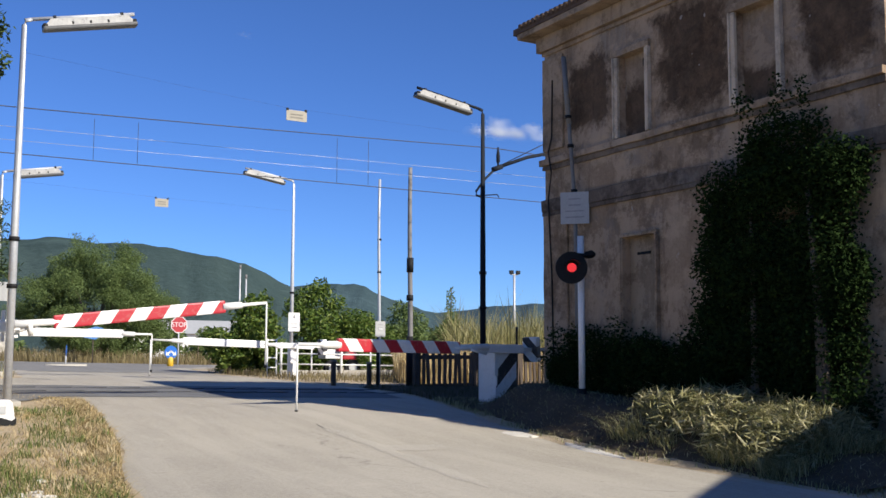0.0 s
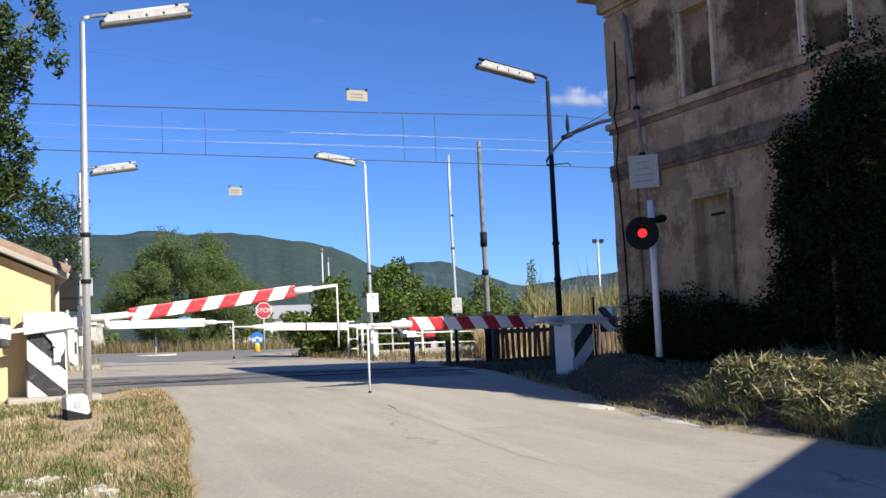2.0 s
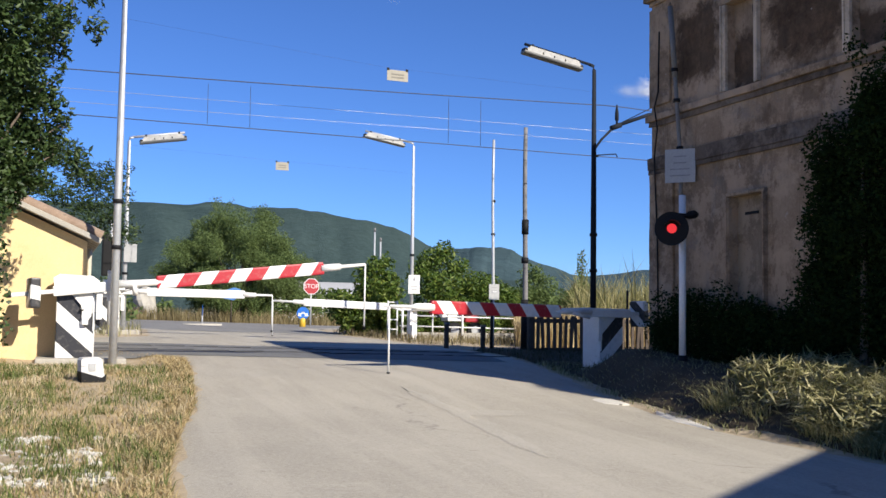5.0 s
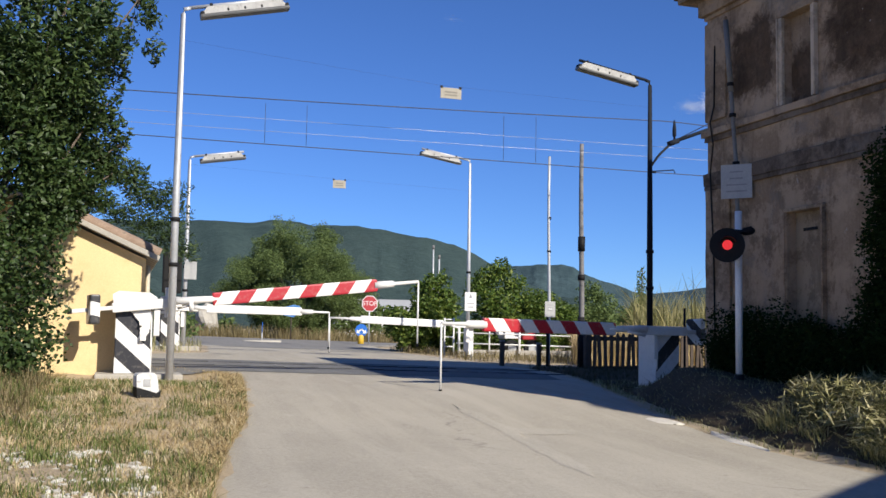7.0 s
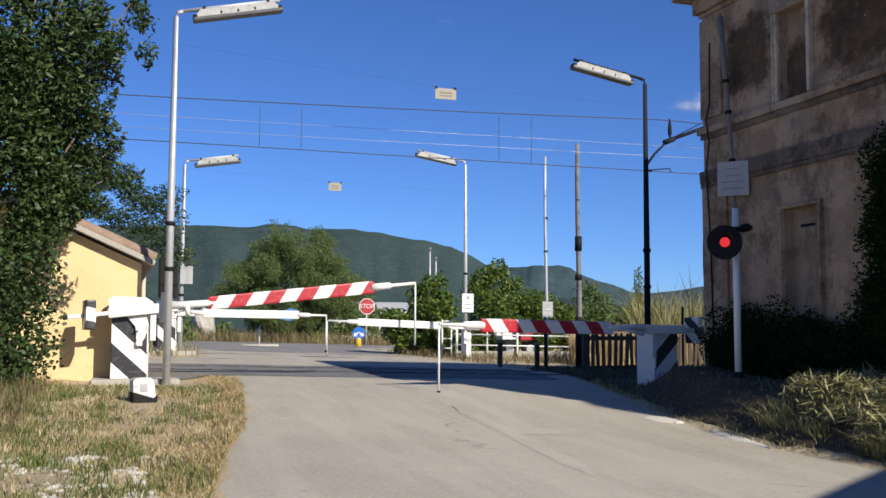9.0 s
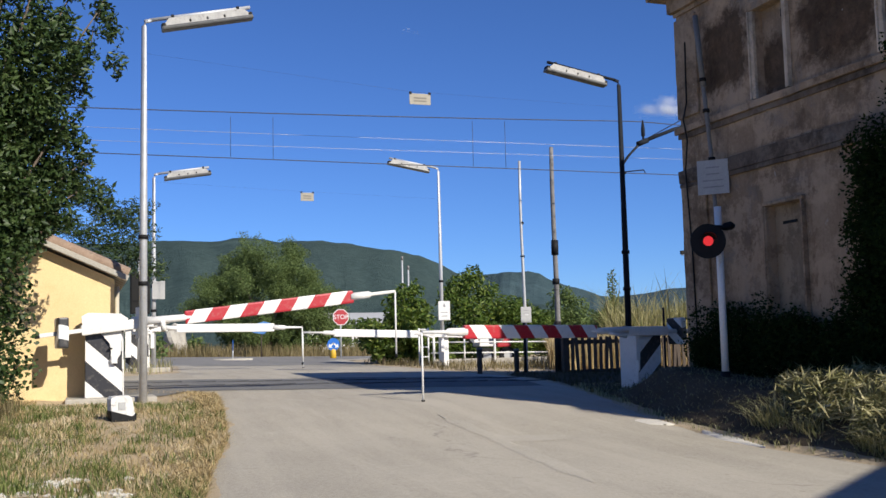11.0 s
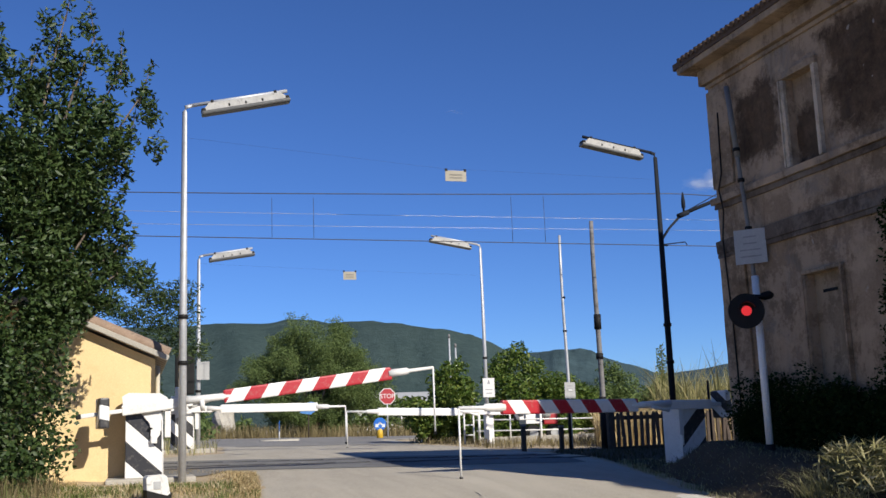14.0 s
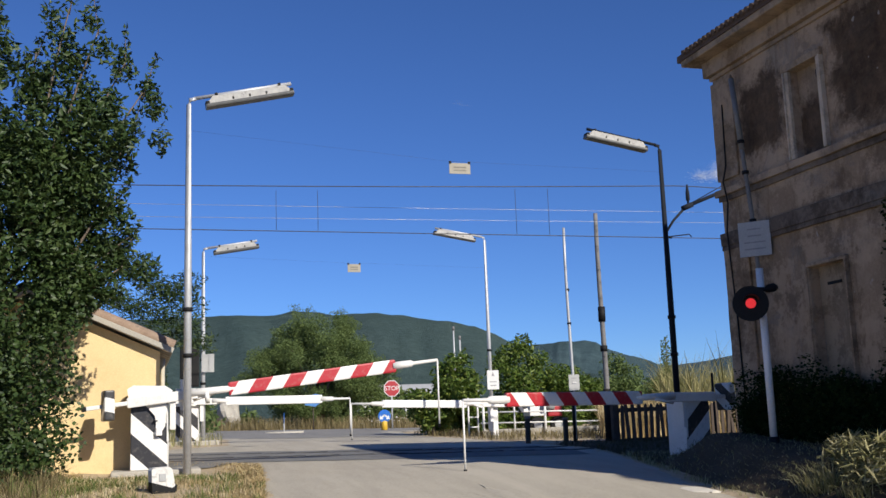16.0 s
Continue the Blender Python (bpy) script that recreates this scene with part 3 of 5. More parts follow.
HX, HY0, HY1, HTOP = 10.1, 8.2, 15.78, 7.61
UP = [(12.82, 13.53), (9.98, 10.76)]
DOWN = [(12.633, 13.46), (9.60, 10.50)]
holes = [(a, b, 5.22, 6.66) for a, b in UP] + [(a, b, 1.2, 3.47) for a, b in DOWN]
at_house("facade_wall", wall_x(HX, HX + 0.45, HY0, HY1, -0.2, HTOP, holes), PLASTER, label="peeling beige plaster with brown damp patches")
at_house("end_wall", boxed((7.55, 0.45, HTOP + 0.2), (14.33, HY1 - 0.225, HTOP / 2 - 0.1)), PLASTER)
at_house("end_wall", boxed((7.55, 0.45, HTOP + 0.2), (14.33, HY0 + 0.225, HTOP / 2 - 0.1)), PLASTER)
at_house("back_wall", boxed((0.45, HY1 - HY0 - 0.9, HTOP + 0.2), (17.88, (HY0 + HY1) / 2, HTOP / 2 - 0.1)), PLASTER)


def ragged(bm, amount, scale=6.0):
    bmesh.ops.subdivide_edges(bm, edges=[e for e in bm.edges if e.calc_length() > 0.5], cuts=14, use_grid_fill=True)
    for v in bm.verts:
        v.co += Vector((noise.noise(v.co * scale), noise.noise(v.co * scale + Vector((9, 0, 0))), noise.noise(v.co * scale + Vector((0, 9, 0))))) * amount
    return bm


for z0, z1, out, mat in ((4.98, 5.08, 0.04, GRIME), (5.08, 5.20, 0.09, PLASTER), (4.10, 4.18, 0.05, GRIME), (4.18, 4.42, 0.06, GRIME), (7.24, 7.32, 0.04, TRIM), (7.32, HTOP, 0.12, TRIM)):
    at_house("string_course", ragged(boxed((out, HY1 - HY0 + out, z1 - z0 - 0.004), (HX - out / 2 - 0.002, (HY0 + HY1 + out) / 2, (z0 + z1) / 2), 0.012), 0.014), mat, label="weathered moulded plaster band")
at_house("corner_pilaster", ragged(boxed((0.05, 0.75, 4.1), (HX - 0.027, HY1 - 0.36, 2.05), 0.015), 0.012), PLASTER)
at_house("corner_pilaster", ragged(boxed((0.05, 0.65, 1.8), (HX - 0.027, HY1 - 0.31, 6.26), 0.015), 0.01), TRIM)
for k in range(22):
    s = rng.uniform(0.1, 0.26)
    zz = 0.7 + 3.4 * k / 22 + rng.uniform(-0.05, 0.05)
    b = bmesh.new()
    bmesh.ops.create_icosphere(b, subdivisions=2, radius=1)
    b.transform(Matrix.Translation((HX + 0.03, HY1 - 0.02, zz)) @ Matrix.Diagonal((0.07, 0.05, s * 0.6, 1)))
    at_house("corner_stone", ragged(b, 0.01, 9), INFILL)


def window_trim(a, b, z0, z1, upper):
    w = at_house("blind_window", boxed((0.06, b - a, z1 - z0), (HX + 0.16, (a + b) / 2, (z0 + z1) / 2)), UPFILL if upper else INFILL, label="walled-up window with worn plaster infill")
    t = 0.12 if upper else 0.06
    for y in (a - t / 2, b + t / 2):
        bm = boxed((0.06, t - 0.004, z1 - z0), (HX - 0.03, y, (z0 + z1) / 2), 0.012)
        box(bm, (0.03, 0.035, z1 - z0), (HX - 0.07, y + (t / 2 - 0.02) * (1 if y > a else -1), (z0 + z1) / 2), 0.008)
        at_house("window_jamb", bm, ARCHITRAVE if upper else PLASTER, None)
    at_house("window_head", boxed((0.07, b - a + 2 * t, t), (HX - 0.035, (a + b) / 2, z1 + t / 2 + 0.002), 0.012), TRIM)
    if upper:
        return w
    at_house("shutter_slot", boxed((0.02, 0.32, 0.045), (HX + 0.12, (a + b) / 2 + 0.05, z1 - 0.28)), M["black"])
    return w


for a, b in UP:
    window_trim(a, b, 5.22, 6.66, True)
for a, b in DOWN:
    window_trim(a, b, 1.2, 3.47, False)
at_house("wall_lamp", boxed((0.12, 0.10, 0.14), (HX + 0.10, UP[0][0] + 0.1, 6.45), 0.02), M["black"], label="rusty black lamp bracket")
# roof
ex0, ex1, ey0, ey1, ez = HX - 0.42, 18.5, HY0 - 0.1, HY1 + 0.47, HTOP + 0.12
bm = bmesh.new()
low = [bm.verts.new(p) for p in ((ex0, ey0, ez), (ex1, ey0, ez), (ex1, ey1, ez), (ex0, ey1, ez))]
high = [bm.verts.new((x, y, z + 0.12)) for x, y, z in (v.co for v in low)]
ridge = [bm.verts.new((14.1, y, ez + 1.75)) for y in (ey0 + 3.4, ey1 - 3.4)]
bm.faces.new(low[::-1])
for i in range(4):
    bm.faces.new((low[i], low[(i + 1) % 4], high[(i + 1) % 4], high[i]))
bm.faces.new((high[0], high[1], ridge[0]))
bm.faces.new((high[1], high[2], ridge[1], ridge[0]))
bm.faces.new((high[2], high[3], ridge[1]))
bm.faces.new((high[3], high[0], ridge[0], ridge[1]))
at_house("roof", bm, M["eave_tile"], label="low hipped roof of old clay tiles")
at_house("cornice", boxed((0.5, HY1 - HY0 + 0.5, 0.13), (HX - 0.15, (HY0 + HY1) / 2 + 0.13, HTOP + 0.07), 0.03), TRIM)
at_house("cornice", boxed((7.4, 0.34, 0.13), (14.3, HY1 + 0.2, HTOP + 0.07), 0.03), TRIM)
tile_bm = bmesh.new()
tube(tile_bm, [(0, 0, 0), (0.55, 0, 0.2)], [0.048, 0.042], 8)
tile_me = bpy.data.meshes.new("roof_tile")
tile_bm.to_mesh(tile_me)
tile_bm.free()
tile_me.materials.append(M["eave_tile"])
for k in range(54):
    t = new("roof_tile", tile_me)
    t.parent = HOUSE
    t.matrix_basis = Matrix.Translation((ex0 - 0.05 - 14.0, ey0 + 0.06 + k * 0.147 - 11.0, ez + 0.10 - 0.3)) @ pose(0, 0, 0, rng.uniform(-4, 4), rng.uniform(-3, 3), rng.uniform(-3, 3))
for k in range(1, 42):
    t = new("roof_tile", tile_me)
    t.parent = HOUSE
    t.matrix_basis = Matrix.Translation((ex0 + 0.1 + k * 0.147 - 14.0, ey1 + 0.05 - 11.0, ez + 0.10 - 0.3)) @ pose(0, 0, 0, 0, 0, -90)
at_house("cable", tubed([(HX - 0.06, 15.45, 6.7), (HX - 0.07, 15.47, 5.6), (HX - 0.13, 15.5, 5.3), (HX - 0.12, 15.42, 4.9), (HX - 0.1, 15.55, 4.4), (HX - 0.07, 15.5, 3.0), (HX - 0.07, 15.45, 1.0)], 0.014, 6), M["black"], label="loose black cable")

# ---- yellow hut ----
HUT = thing("hut", "small yellow rendered railway hut with a tiled gable roof", "hut", (-1.6, 21.8, 0.6))


def at_hut(name, bm, material, label=""):
    bm.transform(Matrix.Translation(-Vector(HUT.location)))
    return part(name, bm, material, HUT, label)


HF, HB, HL, HR = 18.84, 23.4, -3.9, 0.47
HE, HP = 2.70, 3.68
at_hut("front_wall", prism([(HL, 0.4), (HR, 0.4), (HR, HE), ((HL + HR) / 2, HP), (HL, HE)], 0.25, Matrix.Translation((0, HF + 0.125, 0))), M["hut_wall"])
at_hut("back_wall", prism([(HL, 0.4), (HR, 0.4), (HR, HE), ((HL + HR) / 2, HP), (HL, HE)], 0.25, Matrix.Translation((0, HB - 0.125, 0))), M["hut_wall"])
for x in (HL + 0.125, HR - 0.125):
    at_hut("side_wall", boxed((0.25, HB - HF - 0.5, HE - 0.4), (x, (HF + HB) / 2, (HE + 0.4) / 2)), M["hut_wall"])
mid = (HL + HR) / 2
for sgn in (-1, 1):
    run = (HR - HL) / 2 + 0.22
    slope = math.atan2(HP - HE, (HR - HL) / 2)
    m = Matrix.Translation((mid, (HF + HB) / 2, HP + 0.10)) @ pose(0, 0, 0, 0, math.degrees(slope) * sgn, 0) @ Matrix.Translation((sgn * run / 2 / math.cos(slope), 0, 0))
    at_hut("roof_slab", boxed((run / math.cos(slope), HB - HF + 0.5, 0.09), (0, 0, 0), 0.01, m), M["concrete"], "grey roof slab with a weathered edge")
    for k in range(9):
        y = HF - 0.25 + 0.28 + k * 0.55
        mm = Matrix.Translation((mid, y, HP + 0.16)) @ pose(0, 0, 0, 0, math.degrees(slope) * sgn, 0)
        at_hut("tile", tubed([mm @ Vector((sgn * 0.05, 0, 0.02)), mm @ Vector((sgn * run / math.cos(slope), 0, 0.02))], [0.12, 0.13], 8), M["tile"])
at_hut("down_pipe", tubed([(HR + 0.05, HF + 0.25, 2.6), (HR + 0.05, HF + 0.25, 0.7)], 0.04, 8), M["cream_pipe"])

# ---- lamps on poles ----
def street_lamp(at, height, reach, tilt, turn, pole_mat, label, r=0.06, lamp=1.35, group="lamps at the crossing"):
    s = thing("street_lamp", label, "street lamp", at, group, turn=turn)
    part("pole", tubed([(0, 0, -0.1), (0, 0, height * 0.5), (0, 0, height - 0.12), (0.02, 0, height - 0.03), (0.12, 0, height)], [r, r * 0.92, r * 0.62, r * 0.55, r * 0.5], 12), pole_mat, s)
    up = math.tan(radians(tilt))
    part("arm", tubed([(0.10, 0, height), (reach, 0, height + up * (reach - 0.1))], 0.034, 8), pole_mat, s)
    for z in (height * 0.42, height * 0.30):
        part("clamp", tubed([(0, 0, z), (0, 0, z + 0.07)], r * 1.25, 12), M["black"], s)
    m = Matrix.Translation((reach - lamp, 0, height + up * (reach - lamp - 0.1))) @ pose(0, 0, 0, 0, -tilt, 0)
    body = prism([(0.10, -0.03), (lamp - 0.10, -0.03), (lamp - 0.03, -0.10), (lamp + 0.01, -0.155), (-0.03, -0.155), (0.03, -0.10)], 0.19, m)
    part("housing", body, M["lamp_top"], s, "weathered pale lamp housing")
    rim_ = boxed((lamp + 0.10, 0.22, 0.075), (lamp / 2, 0, -0.185), 0.03, m)
    part("diffuser", rim_, M["lamp_glass"], s, "dark dirty plastic diffuser")
    for x in (0.0, lamp):
        part("end_cap", boxed((0.09, 0.20, 0.11), (x, 0, -0.15), 0.03, m), M["black"], s, "black end cap")
    for f in (0.12, 0.88):
        part("hanger", boxed((0.05, 0.09, 0.10), (lamp * f, 0, -0.01), 0.008, m), M["black"], s)
    for f in (0.3, 0.5, 0.7):
        part("clip", boxed((0.035, 0.20, 0.05), (lamp * f, 0, -0.115), 0.006, m), M["black"], s)
    return s


street_lamp((0.90, 17.88, ground_z(0.9, 17.88)), 6.51, 1.80, 12.5, 0, M["galv"], "tall galvanised lamp pole with a tube lamp on an arm", 0.068, 1.5)
street_lamp((11.23, 19.9, ground_z(11.28, 19.9)), 6.73, 1.75, 10, 180, M["dark_pole"], "tall dark lamp pole with a tube lamp on an arm", 0.07, 1.4)
street_lamp((11.09, 31.7, ground_z(11.12, 31.7)), 6.56, 1.70, 9.5, 180, M["galv"], "tall galvanised lamp pole with a notice plate", 0.065, 1.35)
street_lamp((1.81, 29.2, ground_z(1.84, 29.2)), 5.48, 1.50, 9.5, 0, M["galv"], "galvanised lamp pole beside the far gear box", 0.065, 1.2)


# ---- barriers ----
def barrier(at, turn, angle, bar, label, stripes, cabinet_mat, front_mat, rod=1.1, flip=1, wide=0.60, low=0.12, crank=False):
    """A boom barrier: x is the way the bar runs when down, z up. bar: where the broad board begins and ends and where the tip is."""
    b = thing("barrier", label, "level crossing barrier", at, "barriers of the crossing", turn=turn)
    body = boxed((wide, 0.46, 1.2 - low), (-0.06 - wide / 2, 0.0, 0.6 + low / 2), 0.02)
    part("cabinet", body, front_mat, b, "gear cabinet with black and white slanting stripes")
    part("lid", boxed((wide + 0.08, 0.54, 0.06), (-0.06 - wide / 2, 0, 1.235), 0.02), cabinet_mat, b)
    part("plinth", boxed((wide + 0.85, 0.8, 0.34), (-0.24, -0.02, low - 0.17), 0.03), M["concrete"], b, "concrete plinth")
    part("door_hinge", boxed((0.03, 0.03, 0.5), (-0.06, -0.245 * flip, 0.7), 0.004), cabinet_mat, b)
    part("side_plate", boxed((0.02, 0.48, 1.2 - low), (-0.052, 0, 0.605 + low / 2), 0.005), cabinet_mat, b)
    hub = 1.18
    part("shaft", tubed([(-0.05, -0.32 * flip, hub), (-0.05, 0.2, hub)], 0.075, 14), cabinet_mat, b)
    part("bracket", boxed((0.10, 0.07, 0.62), (0.02, -0.29 * flip, 0.95), 0.015), cabinet_mat, b)
    turn_up = Matrix.Translation((-0.05, -0.34 * flip, hub)) @ pose(0, 0, 0, 0, -angle, 0)
    b0, b1, tip = bar
    arm = bmesh.new()
    box(arm, (1.15, 0.07, 0.17), (-0.10, 0, 0.0), 0.02)
    tube(arm, [(0.35, 0.0, 0.02), (b0 + 0.15, 0.0, 0.0)], [0.075, 0.055], 10)
    tube(arm, [(0.40, 0.04, -0.10), (b0 * 0.75, 0.04, -0.03)], [0.03, 0.03], 8)
    arm.transform(turn_up)
    boom = part("boom", arm, cabinet_mat, b, "white steel boom")
    board = boxed((b1 - b0, 0.10, 0.23), ((b0 + b1) / 2, 0, 0), 0.03)
    bo = part("board", board, stripes, boom, "board of the boom")
    bo.matrix_basis = turn_up
    tipb = bmesh.new()
    tube(tipb, [(b1 - 0.05, 0, 0), (b1 + 0.30, 0, 0), (b1 + 0.34, 0, 0), (tip, 0, 0)], [0.075, 0.065, 0.035, 0.028], 10)
    tipb.transform(turn_up)
    part("boom_tip", tipb, cabinet_mat, boom)
    end = turn_up @ Vector((tip, 0, 0))
    part("hanging_rod", tubed([end, end + Vector((0, 0, -rod))], 0.017, 8), cabinet_mat, boom, "thin white hanging support rod")
    part("rod_foot", tubed([end + Vector((0, 0, -rod)), end + Vector((0, 0, -rod - 0.06))], 0.03, 8), M["black"], boom)
    cw = bmesh.new()
    box(cw, (0.95, 0.06, 0.07), (-0.85, 0, 0), 0.015)
    cw.transform(turn_up)
    part("tail", cw, cabinet_mat, boom)
    cw = bmesh.new()
    box(cw, (0.17, 0.34, 0.50), (0, 0, 0), 0.03)
    cw.transform(turn_up @ Matrix.Translation((-0.98, -0.04, 0)) @ pose(0, 0, 0, 0, 6, 12))
    part("counterweight", cw, M["cw"], boom, "counterweight block with black and white paint")
    cap = bmesh.new()
    box(cap, (0.08, 0.075, 0.085), (-1.36, 0, 0), 0.01)
    cap.transform(turn_up)
    part("tail_cap", cap, M["black"], boom)
    if crank:
        face = -0.262 * flip
        part("crank_plate", prism([(-0.37, 1.00), (-0.27, 0.88), (-0.25, 0.74), (-0.27, 0.58), (-0.19, 0.57), (-0.10, 0.70), (-0.08, 1.16), (-0.24, 1.17)], 0.05, Matrix.Translation((0, face, 0))), cabinet_mat, b, "white crank plate on the cabinet face")
        part("hood", prism([(-0.70, 1.18), (-0.02, 1.18), (0.02, 1.30), (-0.10, 1.38), (-0.62, 1.40), (-0.72, 1.34)], 0.5, Matrix.Translation((0, -0.03 * flip, 0))), cabinet_mat, b, "white sheet-metal hood over the gear")
        part("lock_box", boxed((0.10, 0.06, 0.14), (-0.20, face - 0.03 * flip, 0.62), 0.01), cabinet_mat, b)
        part("stop_pin", boxed((0.07, 0.05, 0.025), (-0.26, face - 0.02 * flip, 0.80), 0.006), M["black"], b)
        for z, w in ((1.30, 0.05), (1.05, 0.05)):
            part("fork_plate", boxed((0.34, 0.03, w), (0.24, -0.24 * flip, z), 0.008), cabinet_mat, b)
        part("pillar", boxed((0.06, 0.06, 0.52), (0.17, -0.27 * flip, 1.22), 0.012), cabinet_mat, b)
        part("coupling", tubed([(0.55, -0.34 * flip, hub - 0.02), (0.62, -0.34 * flip, hub - 0.01)], 0.105, 14), cabinet_mat, b)
    return b


M["cw"] = striped("counterweight_paint", (0.78, 0.77, 0.74), (0.025, 0.025, 0.028), "Y", 0.42, 0.9, 0.1)
M["white_board"] = surface("white_board", (0.74, 0.73, 0.70), (0.84, 0.83, 0.80), 0.45, 4, 50, 0.06, stain=(0.45, 0.4, 0.33), amount=0.25)
zL = ground_z(0.4, 18.3) + 0.10
barrier((0.65, 18.42, zL), 0, 6.5, (1.0, 3.98, 4.78), "open red and white barrier almost lowered over the road", M["bar_red"], M["white_paint"], M["box_stripe"], 1.15, low=-0.01, crank=True)
barrier((9.62, 17.2, ground_z(9.6, 17.2) - 0.05), 193, 0.6, (1.1, 3.97, 4.78), "lowered red and white barrier in the shade of the house", M["bar_red"], M["white_paint"], M["box_stripe"], 1.08, -1)
barrier((1.75, 29.4, ground_z(1.75, 29.4)), 0, -0.5, (0.7, 3.4, 4.2), "far barrier with a plain white boom, lowered", M["white_board"], M["white_paint"], M["box_stripe"], 1.0)
barrier((10.75, 31.0, ground_z(10.75, 31.0) - 0.15), 180, 2.0, (0.9, 3.6, 4.55), "far barrier with a plain white boom, lowered", M["white_board"], M["white_paint"], M["white_board"], 1.05, -1, 0.16)
M["block_paint"] = surface("chipped_block_paint", (0.55, 0.54, 0.51), (0.80, 0.78, 0.74), 0.8, 4.5, 30, 0.35, stain=(0.04, 0.04, 0.04), amount=0.9)
mb = thing("marker_block", "concrete block painted black and white, lying in dry grass", "block", (0.43, 14.3, ground_z(0.43, 14.3) + 0.05), turn=12)
mb.scale = (0.82, 0.82, 0.82)
part("body", prism([(-0.19, 0.10), (0.13, 0.02), (0.18, 0.06), (0.13, 0.34), (0.08, 0.38), (-0.17, 0.37), (-0.20, 0.33)], 0.26), M["block_paint"], mb)
part("base", prism([(-0.18, -0.08), (0.20, -0.08), (0.195, 0.10), (0.13, 0.05), (-0.195, 0.15)], 0.272), M["black"], mb, "black painted foot of the block")
part("plate", boxed((0.11, 0.02, 0.12), (-0.03, -0.135, 0.22), 0.004), M["sign_back"], mb, "small grey square let into the face")
b = boxed((0.34, 0.3, 0.2), (0, 0, 0.06), 0.05, pose(0, 0, 0, 12, 0, 34))
ob = solid("marker_block", b, M["cw"], "broken painted block at the foot of the barrier", "block")
ob.location = (9.55, 16.6, ground_z(9.5, 16.6) + 0.02)

# ---- warning signal and notices by the house ----
def notice(parent, at, w, h, lines, turn=0.0, mat="sign_face", heading=False):
    pl = part("plate", boxed((w, 0.012, h), (0, 0, 0), 0.004), M[mat], parent, "faded white notice plate")
    pl.matrix_basis = pose(*at, 0, 0, turn)
    for k, f in enumerate(lines):
        part("print_bar", boxed((w * f, 0.004, h * 0.04), (0, -0.009, h * (0.28 - 0.19 * k))), M["print"], pl)
    if heading:
        part("emblem", prism([(-0.05, h * 0.2), (0.05, h * 0.2), (0, h * 0.42)], 0.004, Matrix.Translation((0, -0.009, 0))), M["print"], pl)
    return pl


SX, SY = 9.18, 13.48
s = thing("warning_signal", "level crossing signal with a red lamp on a white post", "signal", (SX, SY, 0.90))
part("post", tubed([(0, 0, -0.4), (0, 0, 2.55)], 0.055, 14), M["white_paint"], s)
# black sleeve added so the lower post vanishes into the dark bank
part("foot_hiding_sleeve", tubed([(0, 0, -0.4), (0, 0, 0.02)], 0.075, 14), M["black"], s, "black sleeve added to hide the foot of the post")
head = part("backing_disc", disc(0.265, 0.05, 32), M["black"], s, "round black backing board")
head.matrix_basis = pose(-0.27, -0.10, 2.0, 0, 0, -28)
part("lamp_housing", tubed([(0, 0.02, 0), (0, 0.22, 0)], [0.15, 0.11], 16), M["black"], head)
hood = bmesh.new()
for k in range(13):
    a0, a1 = (radians(20 + 140 * j / 13) for j in (k, k + 1))
    for r0, r1 in ((0.13, 0.122),):
        p = [(math.cos(a0) * r0, 0, math.sin(a0) * r0), (math.cos(a1) * r0, 0, math.sin(a1) * r0), (math.cos(a1) * r0, -0.2, math.sin(a1) * r0), (math.cos(a0) * r0, -0.2, math.sin(a0) * r0)]
        q = [(x * r1 / r0, y, z * r1 / r0) for x, y, z in p]
        vs, ws = [hood.verts.new(v) for v in p], [hood.verts.new(v) for v in q]
        hood.faces.new(vs), hood.faces.new(ws[::-1]), hood.faces.new((vs[2], vs[3], ws[3], ws[2]))
part("hood", hood, M["black"], head)
m, nt, bsdf, co = start("red_lens")
bsdf.inputs["Base Color"].default_value = (0.35, 0.01, 0.01, 1)
bsdf.inputs["Roughness"].default_value = 0.2
bsdf.inputs["Emission Color"].default_value = (1.0, 0.03, 0.02, 1)
bsdf.inputs["Emission Strength"].default_value = 0.55
M["red_lens"] = m
part("lens", disc(0.075, 0.03, 24, (0, -0.035, 0)), M["red_lens"], head, "glowing red lens")
part("bell", tubed([(-0.30, -0.02, 2.24), (0.02, -0.06, 2.22), (0.08, -0.06, 2.23), (0.18, -0.06, 2.25), (0.24, -0.06, 2.25)], [0.03, 0.035, 0.065, 0.07, 0.035], 10), M["black"], s)
NX, NY = 9.92, 14.60
s = thing("notice_post", "slim grey post with a notice plate beside the house wall", "sign", (NX, NY, 0.4))
part("post", tubed([(0.02, -0.02, -0.2), (0, 0, 3.2), (0, 0.02, 3.9), (0, 0.21, 5.66), (0, 0.25, 6.1)], 0.036, 10), M["grey_pipe"], s)
part("conduit", tubed([(0, 0.17, 5.3), (0, 0.32, 6.6)], 0.048, 10), M["grey_pipe"], s)
for z in (4.0, 4.85, 5.4):
    part("clamp", tubed([(0, 0.11 * (z - 3.7), z), (0, 0.11 * (z - 3.7), z + 0.06)], 0.062, 10), M["black"], s)
notice(s, (-0.05, -0.05, 3.71), 0.52, 0.58, (0.42, 0.42, 0.66, 0.66), -47, "sign_back")

